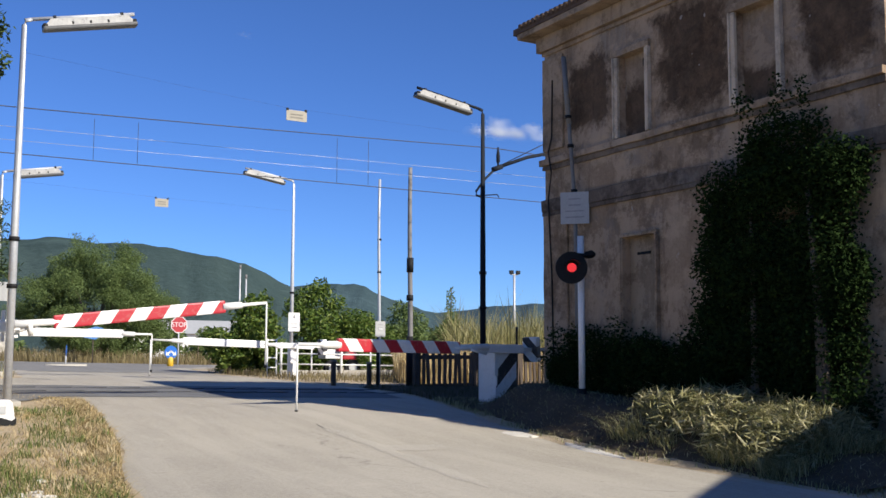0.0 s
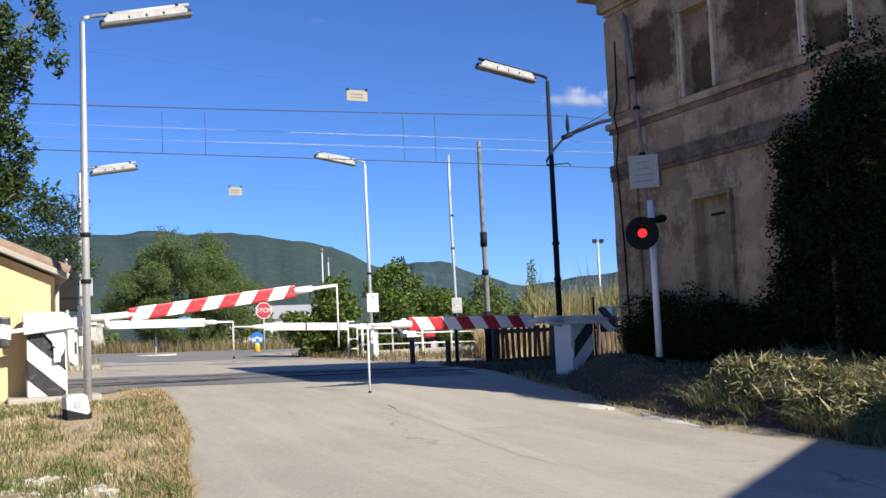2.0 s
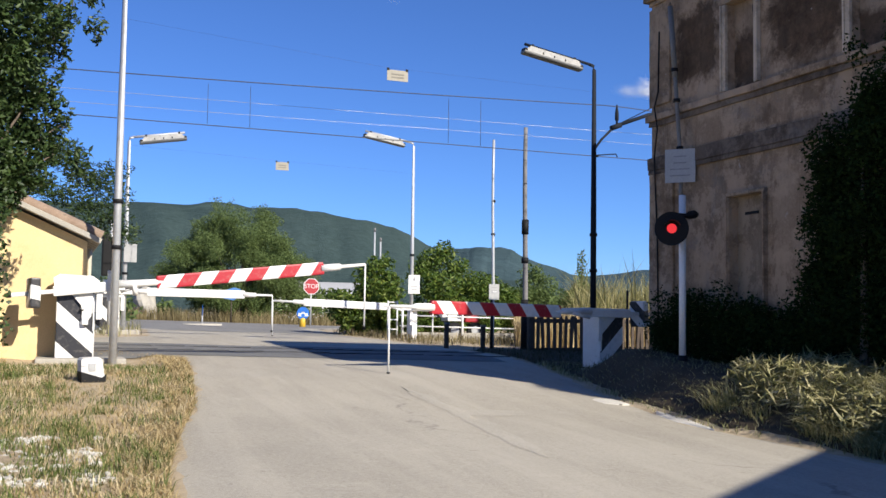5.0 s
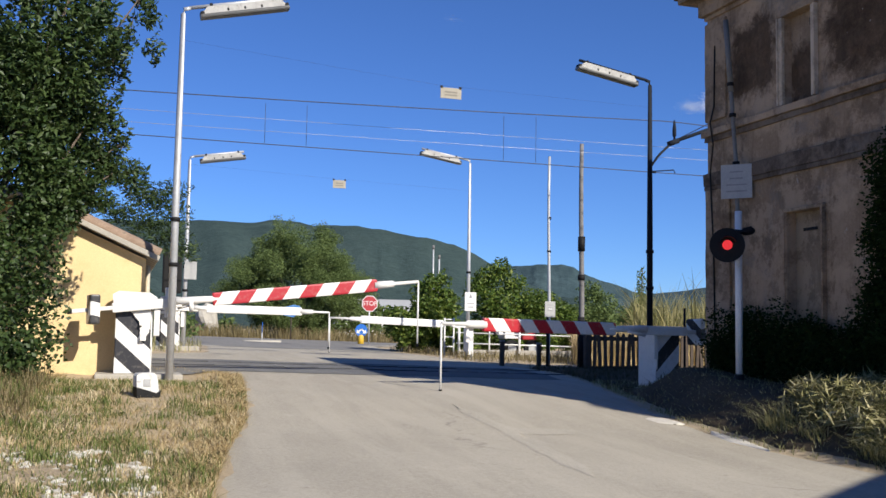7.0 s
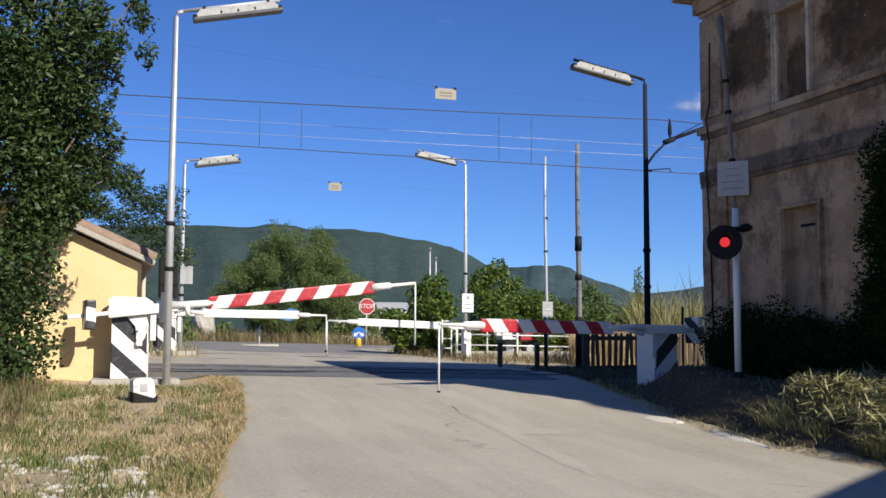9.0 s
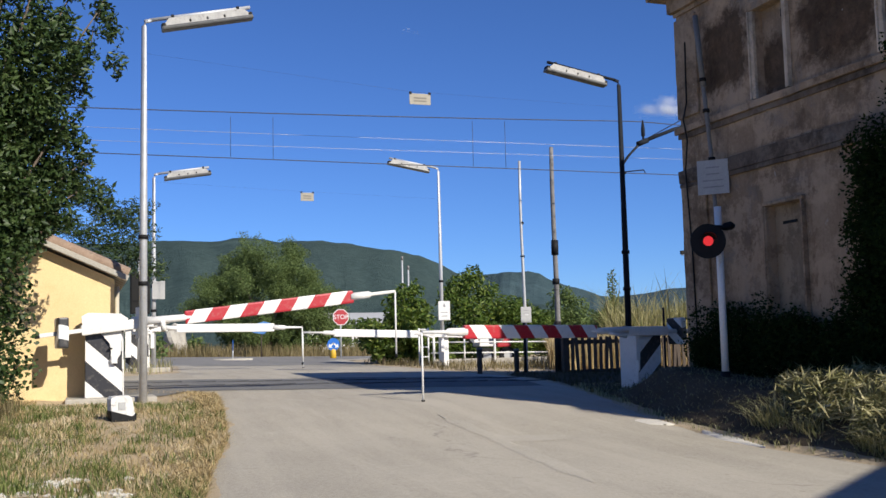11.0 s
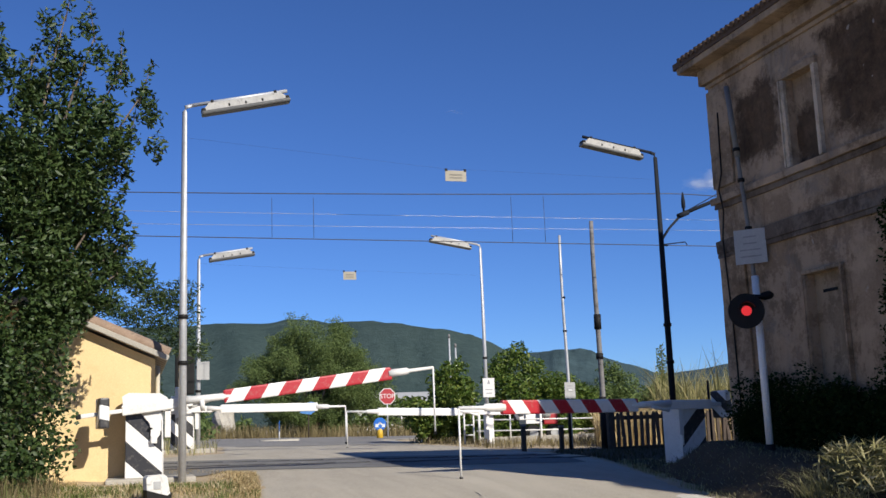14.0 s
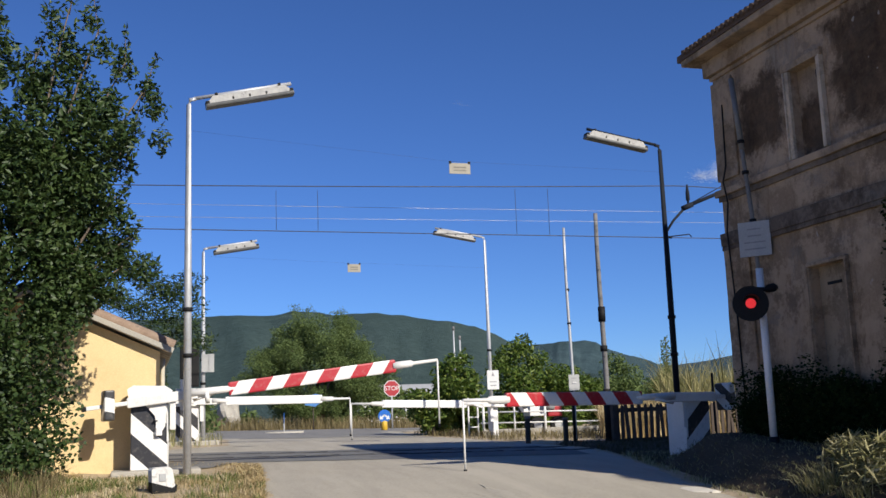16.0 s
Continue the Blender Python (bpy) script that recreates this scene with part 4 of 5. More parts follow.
# the plate on the far lamp pole, and one in the shade
s = thing("notice_plate", "white notice plate with a dark triangle, clamped to a lamp pole", "sign", (11.12, 31.62, 2.5))
notice(s, (0.02, -0.02, 0.0), 0.40, 0.62, (0.0, 0.0, 0.6, 0.5), 0, "sign_face", True)
s = thing("notice_plate", "small grey notice plate on a rail post", "sign", (11.05, 24.94, 2.09))
notice(s, (0.0, -0.02, 0.05), 0.30, 0.42, (0.5, 0.5), 0, "sign_back")
part("clamp", boxed((0.12, 0.14, 0.05), (0, 0.03, 0.05), 0.005), M["galv"], s)

# ---- poles, mast and overhead line ----
def plain_pole(at, h, r0, r1, mat, label, bands=()):
    s = thing("pole", label, "pole", at, "poles by the fence")
    pts = [(0.02 * math.sin(k), 0.01 * k / 6, -0.1 + (h + 0.1) * k / 6) for k in range(7)]
    part("shaft", tubed(pts, [r0 + (r1 - r0) * k / 6 for k in range(7)], 12), mat, s)
    for z, hh in bands:
        part("wrap_and_shade_band", tubed([(0, 0.01, z), (0.01, 0.02, z + hh)], r0 * 1.25, 10), M["black"], s)
    return s


# the band from the ground up blackens each pole's foot for house shade
plain_pole((11.04, 25.0, ground_z(11, 25)), 5.71, 0.045, 0.035, M["galv"], "thin grey steel pole by the fence, foot blackened for shade", ((3.1, 0.05), (4.0, 0.05), (0.0, 1.5)))
plain_pole((12.05, 25.1, ground_z(12, 25)), 6.17, 0.078, 0.055, M["pole_wood"], "old weathered wooden pole with dark bands, foot blackened for shade", ((3.2, 0.4), (2.4, 0.15), (0, 1.4)))


def wire(name, pts, r, mat, label, group="overhead line wires"):
    return solid(name, tubed(pts, r, 6), mat, label, "wire", group, "structure")


def sag(x0, z0, x1, z1, y, dip, n=24):
    return [(x0 + (x1 - x0) * k / n, y, z0 + (z1 - z0) * k / n - dip * 4 * (k / n) * (1 - k / n)) for k in range(n + 1)]


wire("contact_wire", sag(-45, 5.9, 60, 5.86, 24, 0.0), 0.011, M["steel_wire"], "dark overhead contact wire")
wire("carrier_wire", sag(-45, 7.3, 13.9, 7.3, 24, 0.55) + sag(14.5, 7.3, 70, 7.3, 24, 0.5), 0.012, M["steel_wire"], "dark carrier wire above the track")
wire("feeder_wire", sag(-45, 6.55, 60, 7.45, 24.6, 0.35), 0.0045, M["bright_wire"], "bright bare feeder wire")
wire("feeder_wire", sag(-45, 6.2, 60, 7.2, 24.6, 0.35), 0.0045, M["bright_wire"], "bright bare feeder wire")
for x, z1 in ((3.2, 6.86), (4.2, 6.89), (9.3, 7.06), (10.2, 7.10), (-3.5, 6.74)):
    wire("dropper_wire", [(x, 24, 5.9), (x, 24, z1)], 0.006, M["steel_wire"], "thin dropper wire of the overhead line")
s = thing("line_mast", "overhead line mast with a cantilever arm behind the house", "mast", (19.0, 24.4, 0.6))
part("mast", tubed([(0, 0, -0.2), (0, 0, 9)], 0.12, 10), M["dark_pole"], s)
part("arm", tubed([(0, -0.3, 7.5), (-3.7, -0.4, 6.56), (-4.9, -0.4, 6.10)], 0.05, 8), M["dark_pole"], s)
part("stay", tubed([(0, -0.3, 8.6), (-4.7, -0.4, 6.2)], 0.014, 6), M["steel_wire"], s)
part("registration_arm", tubed([(-4.75, -0.4, 6.18), (-5.2, -0.4, 5.75), (-5.45, -0.4, 5.42), (-5.45, -0.4, 5.30), (-5.3, -0.4, 5.28)], 0.035, 8), M["dark_pole"], s)
part("steady_arm", tubed([(-5.4, -0.4, 5.30), (-4.75, -0.4, 5.38), (-4.7, -0.4, 5.30)], 0.016, 8), M["dark_pole"], s)
part("insulator", tubed([(-4.72, -0.4, 6.2), (-4.72, -0.4, 6.3), (-4.72, -0.4, 6.32), (-4.72, -0.4, 6.5), (-4.72, -0.4, 6.75)], [0.03, 0.03, 0.055, 0.055, 0.02], 8), M["dark_pole"], s)
part("insulator", tubed([(-4.9, -0.4, 6.08), (-4.6, -0.4, 6.2)], 0.075, 10), M["dark_pole"], s)


def hung_board(at, w, h, a, c):
    s = thing("hung_board", "small pale plate hung over the road on a thin cable", "sign", at, "hung plates")
    part("plate", boxed((w, 0.012, h), (0, 0, 0), 0.003), M["hung"], s)
    part("cable", tubed([Vector(a) - Vector(at), Vector((-w * 0.45, 0, h / 2 + 0.03)), Vector((w * 0.45, 0, h / 2 + 0.03)), Vector(c) - Vector(at)], 0.0012, 5), M["steel_wire"], s)
    for sg in (-1, 1):
        part("hook", boxed((0.05, 0.03, 0.05), (sg * w * 0.45, 0, h / 2 + 0.01), 0.005), M["black"], s)
    part("print_bar", boxed((w * 0.6, 0.004, h * 0.12), (0, -0.008, h * 0.1)), M["hung_print"], s)
    part("print_bar", boxed((w * 0.6, 0.004, h * 0.12), (0, -0.008, -h * 0.18)), M["hung_print"], s)


M["hung"] = surface("hung_plate", (0.27, 0.245, 0.19), (0.38, 0.35, 0.28), 0.6, 6, 40, 0.05, stain=(0.25, 0.2, 0.14), amount=0.4)
M["hung_print"] = surface("hung_print", (0.16, 0.15, 0.12), (0.24, 0.22, 0.18), 0.7, 6, 40, 0.02)
hung_board((6.20, 18.92, 6.256), 0.44, 0.22, (0.90, 17.88, 6.5), (11.23, 19.9, 6.6))
hung_board((6.36, 30.3, 5.95), 0.40, 0.25, (1.81, 29.2, 6.1), (11.09, 31.7, 6.2))

# ---- road signs beyond the crossing ----
s = thing("stop_sign", "red octagonal stop sign on a grey post", "road sign", (11.61, 47.6, ground_z(11.7, 47.6)))
part("post", tubed([(0, 0, -0.1), (0, 0, 2.2)], 0.035, 10), M["galv"], s)
oct_ = [(math.cos(radians(22.5 + 45 * k)), math.sin(radians(22.5 + 45 * k))) for k in range(8)]
rim = part("rim", prism([(0.41 * x, 0.41 * z) for x, z in oct_], 0.02), M["sign_face"], s)
rim.matrix_basis = pose(0, -0.05, 1.95)
part("face", prism([(0.375 * x, 0.375 * z) for x, z in oct_], 0.024), M["red_paint"], rim)
words("STOP", 0.30, M["sign_face"], rim, (0, -0.017, 0), depth=0.004)


def blue_sign(at, h, r, label, arrow, face=0.0):
    s = thing("arrow_sign", label, "road sign", at, "blue arrow signs")
    part("post", tubed([(0, 0, -0.1), (0, 0, h)], 0.03, 10), M["galv"], s)
    d = part("face", disc(r, 0.02, 28), M["blue_sign"], s)
    d.matrix_basis = pose(0, -0.045, h, 0, 0, face)
    for sg in ((-1, 1) if arrow == 2 else (1,)):
        m = pose(0.05 * sg if arrow == 2 else 0, 0, 0.05 if arrow == 2 else 0, 0, 128 * sg if arrow == 2 else 140, 0)
        part("arrow", prism([(-0.035, -r * 0.3), (0.035, -r * 0.3), (0.035, r * 0.35), (0.12, r * 0.35), (0, r * 0.8), (-0.12, r * 0.35), (-0.035, r * 0.35)], 0.006, Matrix.Translation((0, -0.012, -0.04)) @ m), M["sign_face"], d)
    return s


s = blue_sign((10.85, 46.0, ground_z(10.8, 46)), 0.66, 0.29, "blue round sign with two white arrows on a yellow bollard", 2)
part("bollard", tubed([(0, 0.03, -0.05), (0, 0.03, 0.42), (0, 0.03, 0.46)], [0.15, 0.13, 0.08], 14), M["yellow_paint"], s, "yellow plastic bollard")
s = blue_sign((5.88, 43.0, ground_z(6, 43)), 0.64, 0.22, "blue round sign with a white arrow on a traffic island", 1, 84)
isl = tubed([(0, 0, -0.08), (0, 0, 0.1)], 0.55, 20)
isl.transform(Matrix.Diagonal((1.5, 0.8, 1, 1)))
part("island", isl, M["concrete"], s, "low round concrete island")
# blue panel leaning in front of the round tree
s = thing("blue_panel", "bent blue sheet hanging in the shrubs", "panel", (8.5, 51.5, ground_z(8, 51.5) - 0.05))
bm = prism([(-0.45, 1.30), (0.1, 1.20), (0.4, 1.42), (0.45, 1.77), (0.1, 1.85), (-0.3, 1.72)], 0.05)
part("sheet", bm, M["blue_tarp"], s)
part("stake", tubed([(0, 0.06, -0.1), (0, 0.06, 1.5)], 0.03, 8), M["old_wood"], s)

# back of a signal and of a plate beside the far gear box
s = thing("signal_back", "black back of a crossing signal on a grey post", "signal", (1.40, 28.6, ground_z(1.4, 28.6)))
part("post", tubed([(0, 0, -0.1), (0, 0, 3.1)], 0.05, 10), M["galv"], s)
part("board", boxed((0.52, 0.10, 1.1), (0.02, 0, 2.12), 0.05), M["black"], s)
part("housing", tubed([(-0.05, 0, 2.55), (-0.05, 0.25, 2.55)], [0.16, 0.14], 14), M["black"], s)
s = thing("plate_back", "bare grey back of a notice plate on the lamp pole", "sign", (1.88, 29.05, 3.08))
part("plate", boxed((0.34, 0.012, 0.5), (0.05, 0, 0), 0.004), M["sign_back"], s)
part("clamp", boxed((0.2, 0.08, 0.04), (-0.02, 0.06, 0.1)), M["galv"], s)

# ---- white pipe railing and timber fence ----
def railing(a, b, n, label):
    a, b = Vector(a), Vector(b)
    s = thing("railing", label, "railing", (*a.xy, ground_z(*a.xy)))
    zc = lambda p: ground_z(p.x, p.y) - s.location.z
    for k in range(n):
        p = a.lerp(b, k / (n - 1))
        q = p - a
        part("post", tubed([(q.x, q.y, zc(p) - 0.1), (q.x, q.y, zc(p) + 1.15)], 0.03 if k % 2 else 0.045, 8), M["white_paint"], s)
    d = b - a
    for z in (0.42, 0.78, 1.12):
        part("rail", tubed([(-0.1 * d.x / d.length, -0.1 * d.y / d.length, z), (d.x, d.y, z + zc(b))], 0.025, 8), M["white_paint"], s)
    part("kerb", boxed((d.length, 0.12, 0.3), (d.length / 2, 0.15, 0.05), 0.01, pose(0, 0, 0, 0, 0, math.degrees(math.atan2(d.y, d.x)))), M["concrete"], s)
    return s


railing((11.2, 32.9, 0), (15.4, 32.3, 0), 5, "white painted pipe railing with three bars")
s = thing("gate_frame", "small white pipe frame beside the far barrier", "railing", (10.45, 32.2, ground_z(10.4, 32.2)))
for x in (0, 0.32):
    part("post", tubed([(x, 0, -0.1), (x, 0, 1.25)], 0.03, 8), M["white_paint"], s)
for z in (0.3, 0.62, 1.2):
    part("bar", tubed([(0, 0, z), (0.32, 0, z)], 0.022, 8), M["white_paint"], s)

for px_, py_, ph_ in ((9.72, 25.0, 0.66), (10.86, 25.2, 0.62)):
    dp = thing("short_post", "short dark timber post beside the track", "post", (px_, py_, ground_z(px_, py_)), "short posts by the track")
    part("shaft", boxed((0.11, 0.11, ph_ + 0.1), (0, 0, ph_ / 2 - 0.05), 0.015), M["old_wood"], dp)
    part("cap", boxed((0.13, 0.13, 0.05), (0, 0, ph_ + 0.02), 0.012), M["pole_wood"], dp)

FENCE = thing("fence", "old dark timber picket fence", "fence", (11.9, 24.3, ground_z(12, 24.3)))
pk = prism([(-0.05, 0), (0.05, 0), (0.052, 0.92), (0.02, 0.99), (-0.02, 0.99), (-0.052, 0.92)], 0.03)
pk_me = bpy.data.meshes.new("picket")
pk.to_mesh(pk_me)
pk.free()
pk_me.materials.append(M["old_wood"])
for k in range(27):
    o = new("picket", pk_me)
    o.parent = FENCE
    o.matrix_basis = pose(0.16 + k * 0.192, k * 0.048, rng.uniform(-0.03, 0.04) - 0.002 * k, rng.uniform(-3, 3), rng.uniform(-2.5, 2.5), 14 + rng.uniform(-5, 5))
for k, x in enumerate((0.0, 2.2, 4.0, 5.2)):
    part("post", boxed((0.17, 0.17, 1.28), (x, x * 0.25 + 0.09, 0.5), 0.02), M["old_wood"], FENCE)
for z in (0.06, 0.84):
    part("rail", boxed((5.4, 0.05, 0.11), (2.7, 0.07, z), 0.01, pose(0, 0.0, 0, 0, 0, 14)), M["old_wood"], FENCE)
s = thing("marker_rod", "thin dark iron rod standing by the fence", "rod", (11.5, 18.9, ground_z(11.5, 18.9)))
part("rod", tubed([(0, 0, -0.1), (0, 0, 1.62)], 0.025, 8), M["dark_pole"], s)

# ---- far buildings and masts ----
s = thing("shed", "long low white shed with a grey roof beyond the trees", "shed", (24.3, 92.0, 0.5))
part("wall", boxed((11.0, 6.0, 2.6), (0, 0, 1.3)), M["sign_face"], s)
part("roof", prism([(-3.4, 2.62), (3.4, 2.62), (0, 3.9)], 11.6, pose(0, 0, 0, 0, 0, 90)), M["sign_back"], s, "grey sheet roof")
for k in range(5):
    part("window", boxed((1.1, 0.08, 0.9), (-4 + 2 * k, -3.02, 1.5), 0.01), M["glass_pane"], s)
for x, y, h in ((19.25, 62.0, 6.0), (19.65, 62.0, 5.4)):
    s = thing("thin_mast", "thin grey mast standing among the bushes", "mast", (x, y, 1.0), "thin masts")
    part("pole", tubed([(0, 0, -0.2), (0, 0, h)], 0.055, 8), M["galv"], s)
    part("head", tubed([(0, 0, h - 0.25), (0, 0, h)], 0.075, 8), M["pole_wood"], s)
s = thing("floodlight_mast", "tall mast with two floodlights on a crossbar", "mast", (62.5, 96.0, 1.1))
part("pole", tubed([(0, 0, -0.3), (0, 0, 9.4)], 0.13, 8), M["galv"], s)
part("crossbar", tubed([(-0.55, 0, 9.3), (0.55, 0, 9.3)], 0.06, 8), M["galv"], s)
for x in (-0.45, 0.45):
    part("floodlight", boxed((0.45, 0.3, 0.4), (x, -0.1, 9.55), 0.04), M["black"], s)
s = thing("trailer", "red and white farm trailer parked behind the railing", "trailer", (14.0, 34.6, ground_z(14, 34.6)))
part("bed", boxed((0.55, 0.8, 0.40), (0.35, 0, 0.80), 0.05), M["red_paint"], s)
part("side_panel", boxed((0.6, 0.7, 0.34), (-0.3, 0, 0.80), 0.04), M["white_paint"], s)
part("tank", tubed([(-0.1, -0.45, 1.02), (0.25, -0.45, 1.02)], 0.2, 16), M["sign_back"], s)
for x in (-0.35, 0.45):
    w = part("wheel", tubed([(x, -0.45, 0.3), (x, -0.3, 0.3)], 0.30, 18), M["black"], s)
    part("rim", tubed([(x, -0.47, 0.3), (x, -0.43, 0.3)], 0.16, 14), M["sign_back"], w)
bm = bmesh.new()
bmesh.ops.create_icosphere(bm, subdivisions=3, radius=0.65)
for v in bm.verts:
    v.co *= 1 + 0.35 * noise.noise(v.co * 2.2)
    v.co.z = v.co.z * 1.6 + 0.75
ob = solid("boulder", bm, M["concrete"], "pale heap of stone at the edge of the shrubs", "rock")
ob.location = (4.9, 57.5, ground_z(5, 57.5))

# ---- plants ----
def tree(name, label, category, at, limbs, clumps, n, size, mat, trunk=0.16, group="", slim=0.5):
    s = thing(name, label, category, at, group)
    bm = bmesh.new()
    o = Vector(at)
    for pts, r in limbs:
        tube(bm, [Vector(p) - o for p in pts], [r * (1 - 0.75 * k / (len(pts) - 1)) for k in range(len(pts))], 8)
    part("trunk", bm, M["bark"], s)
    me = leaf_mesh("crown", clump_points(n, clumps) - np.array(at), size, mat, slim=slim)
    c = new("crown", me)
    c.parent = s
    return s


def bushy(count, x0, x1, y0, y1, z0, z1, r0, r1, seed):
    """Uneven clumps that fill a low mass: lower near its ends."""
    r = np.random.default_rng(seed)
    out = []
    for _ in range(count):
        f = r.uniform(0, 1)
        x = x0 + (x1 - x0) * f
        top = z1 * (0.75 + 0.25 * math.sin(9 * f + seed)) * (0.7 + 0.3 * math.sin(math.pi * f))
        out.append((x, r.uniform(y0, y1), z0 + (top - z0) * r.uniform(0, 1) ** 0.7, r.uniform(r0, r1), r.uniform(r0, r1) * 0.8))
    return out


# the tall tree before the hut
tx, ty = -1.9, 16.6
tz = ground_z(tx, ty)
tips = [(-1.0, 16.3, 7.95), (-0.55, 16.2, 7.6), (-0.15, 16.4, 7.15), (0.12, 16.2, 6.6), (0.0, 16.6, 6.0), (-1.5, 16.6, 7.3), (-2.1, 16.8, 7.75), (-2.8, 16.5, 7.3), (-3.6, 16.8, 6.9), (-4.4, 16.6, 6.2), (-0.25, 16.5, 5.0), (-0.05, 16.8, 4.4), (-0.15, 16.7, 3.9), (-1.2, 16.1, 5.5), (-2.4, 16.0, 5.6), (-3.4, 16.1, 5.0), (-4.2, 16.4, 4.4), (-1.0, 17.2, 6.2), (-2.6, 17.3, 6.4)]
limbs = [([(tx, ty, tz - 0.1), (tx + 0.05, ty, 2.0), (tx, ty, 3.6)], 0.2)]
clumps = []
r2 = np.random.default_rng(11)
for t in tips:
    b0 = Vector((tx, ty, 2.2 + 0.25 * (t[2] - 2)))
    tip = Vector(t)
    mid_ = b0.lerp(tip, 0.5) + Vector((0, 0, -0.25))
    limbs.append(([b0, mid_, b0.lerp(tip, 0.8), tip], 0.035))
    for f in (0.38, 0.5, 0.6, 0.7, 0.78, 0.86, 0.93, 1.0):
        p = b0.lerp(tip, f) + Vector(r2.normal(size=3) * 0.16)
        rr = 0.49 * (1.12 - 0.70 * f)
        clumps.append((*p, rr, rr * 1.15))
for t in tips:
    up = 0.75 if t[2] > 5.8 else 0.3
    lean = r2.normal(size=2) * 0.12 + (0.12, 0)
    for f in (0.3, 0.6, 0.85, 1.0):
        clumps.append((t[0] + lean[0] * f, t[1] + lean[1] * f, t[2] - 0.1 + up * f, 0.15 - 0.10 * f, 0.2))
    limbs.append(([Vector(t) - Vector((0, 0, 0.1)), Vector((t[0] + lean[0], t[1] + lean[1], t[2] + up - 0.1))], 0.01))
tree("tree", "tall broad-leaved tree with dark green drooping foliage", "tree", (tx, ty, tz), limbs, clumps, 48000, 0.125, M["leaf_tree"], slim=0.4)
clumps = [(-2.2 + 0.5 * math.sin(3 * k), 16.2 + 0.25 * math.cos(5 * k), 0.9 + 0.115 * k, 0.62 - 0.006 * k, 0.42) for k in range(28)]
clumps += [(-1.15 + 0.16 * math.sin(4 * k), 16.25, 0.9 + 0.16 * k, 0.36, 0.3) for k in range(20)] + bushy(20, -4.5, -1.2, 15.6, 16.5, 0.7, 2.2, 0.35, 0.6, 4)
tree("ivy_bush", "dense bush overgrown with ivy round the foot of the tree", "bush", (-2.0, 16.2, ground_z(-2, 16.2)), [([(-2.0, 16.2, 0.6), (-2.0, 16.2, 2.4), (-1.9, 16.2, 3.5)], 0.08)], clumps, 26000, 0.085, M["leaf_tree"], slim=0.7)
clumps = [(-0.9 + 0.28 * k + 0.1 * math.sin(3 * k), 25.2, 5.6 - 0.16 * k + 0.25 * math.sin(2 * k), 0.5, 0.36) for k in range(9)] + [(-1.2 + 0.27 * k, 25.0 + 0.2 * math.sin(k), 4.7 - 0.12 * k + 0.2 * math.sin(3 * k), 0.45, 0.33) for k in range(11)] + bushy(18, -4.5, 0.6, 24.8, 26.0, 3.0, 5.6, 0.5, 0.8, 9)
tree("tree", "light feathery tree behind the hut", "tree", (-1.5, 25.4, ground_z(-1.5, 25.4)), [([(-1.5, 25.4, 0.6), (-1.4, 25.4, 3.0), (-0.5, 25.3, 5.0)], 0.12)], clumps, 26000, 0.14, M["leaf_tree"], slim=0.24)

# round tree beyond the junction
clumps = []
for k in range(130):
    d = r2.normal(size=3)
    d /= np.linalg.norm(d)
    f = r2.uniform(0.1, 1) ** 0.4
    z = 4.0 + 3.1 * d[2] * f
    clumps.append((9.85 + 4.15 * d[0] * f, 58 + 3.3 * d[1] * f, max(z, 1.3), r2.uniform(0.55, 0.95), r2.uniform(0.5, 0.8)))
clumps += [(10.0 + 1.5 * math.sin(7 * k), 58, 7.1 + 0.55 * math.sin(3 * k), 0.4, 0.5) for k in range(9)]
limbs = [([(10, 58, 0.8), (10, 58, 2.5), (10.2, 58, 4.5)], 0.25)] + [([(10, 58, 2.0), (10 + 2.4 * math.sin(k), 58 + 2 * math.cos(k), 4.4 + math.sin(2 * k))], 0.12) for k in range(7)]
tree("tree", "broad round green tree beyond the junction", "tree", (10, 58, 0.95), limbs, clumps, 170000, 0.12, M["leaf_round"], slim=0.4)
# bushes
tree("bush", "dense dark bush with sunlit yellow-green shoots", "bush", (9.8, 34.2, ground_z(9.8, 34)), [([(9.8, 34.2, 0.6), (9.9, 34.2, 2.0)], 0.08)],
     bushy(46, 9.3, 11.9, 33.9, 35.2, 1.0, 3.1, 0.35, 0.6, 2) + [(10.5, 34, 3.1, 0.4, 0.45), (10.9, 34.1, 3.25, 0.35, 0.4), (10.2, 34, 2.8, 0.45, 0.45), (10.6, 34, 2.0, 0.8, 0.7), (9.7, 34.2, 1.4, 0.5, 0.5)], 20000, 0.19, M["leaf_bush"], slim=0.42)
tree("bush", "row of vines and shrubs behind the railing", "bush", (13.2, 36.5, ground_z(13, 36.5)), [([(13, 36.5, 0.5), (13.1, 36.5, 2.2)], 0.08)],
     bushy(70, 11.6, 19.5, 36.0, 37.8, 0.9, 3.0, 0.4, 0.75, 3) + [(13.6, 36.5, 3.6, 0.6, 0.5), (14.1, 36.5, 3.9, 0.55, 0.5), (13.1, 36.4, 3.2, 0.6, 0.5), (14.6, 36.4, 3.3, 0.6, 0.5), (13.8, 36.4, 2.4, 1.0, 0.9)], 32000, 0.19, M["leaf_bush"], slim=0.42)
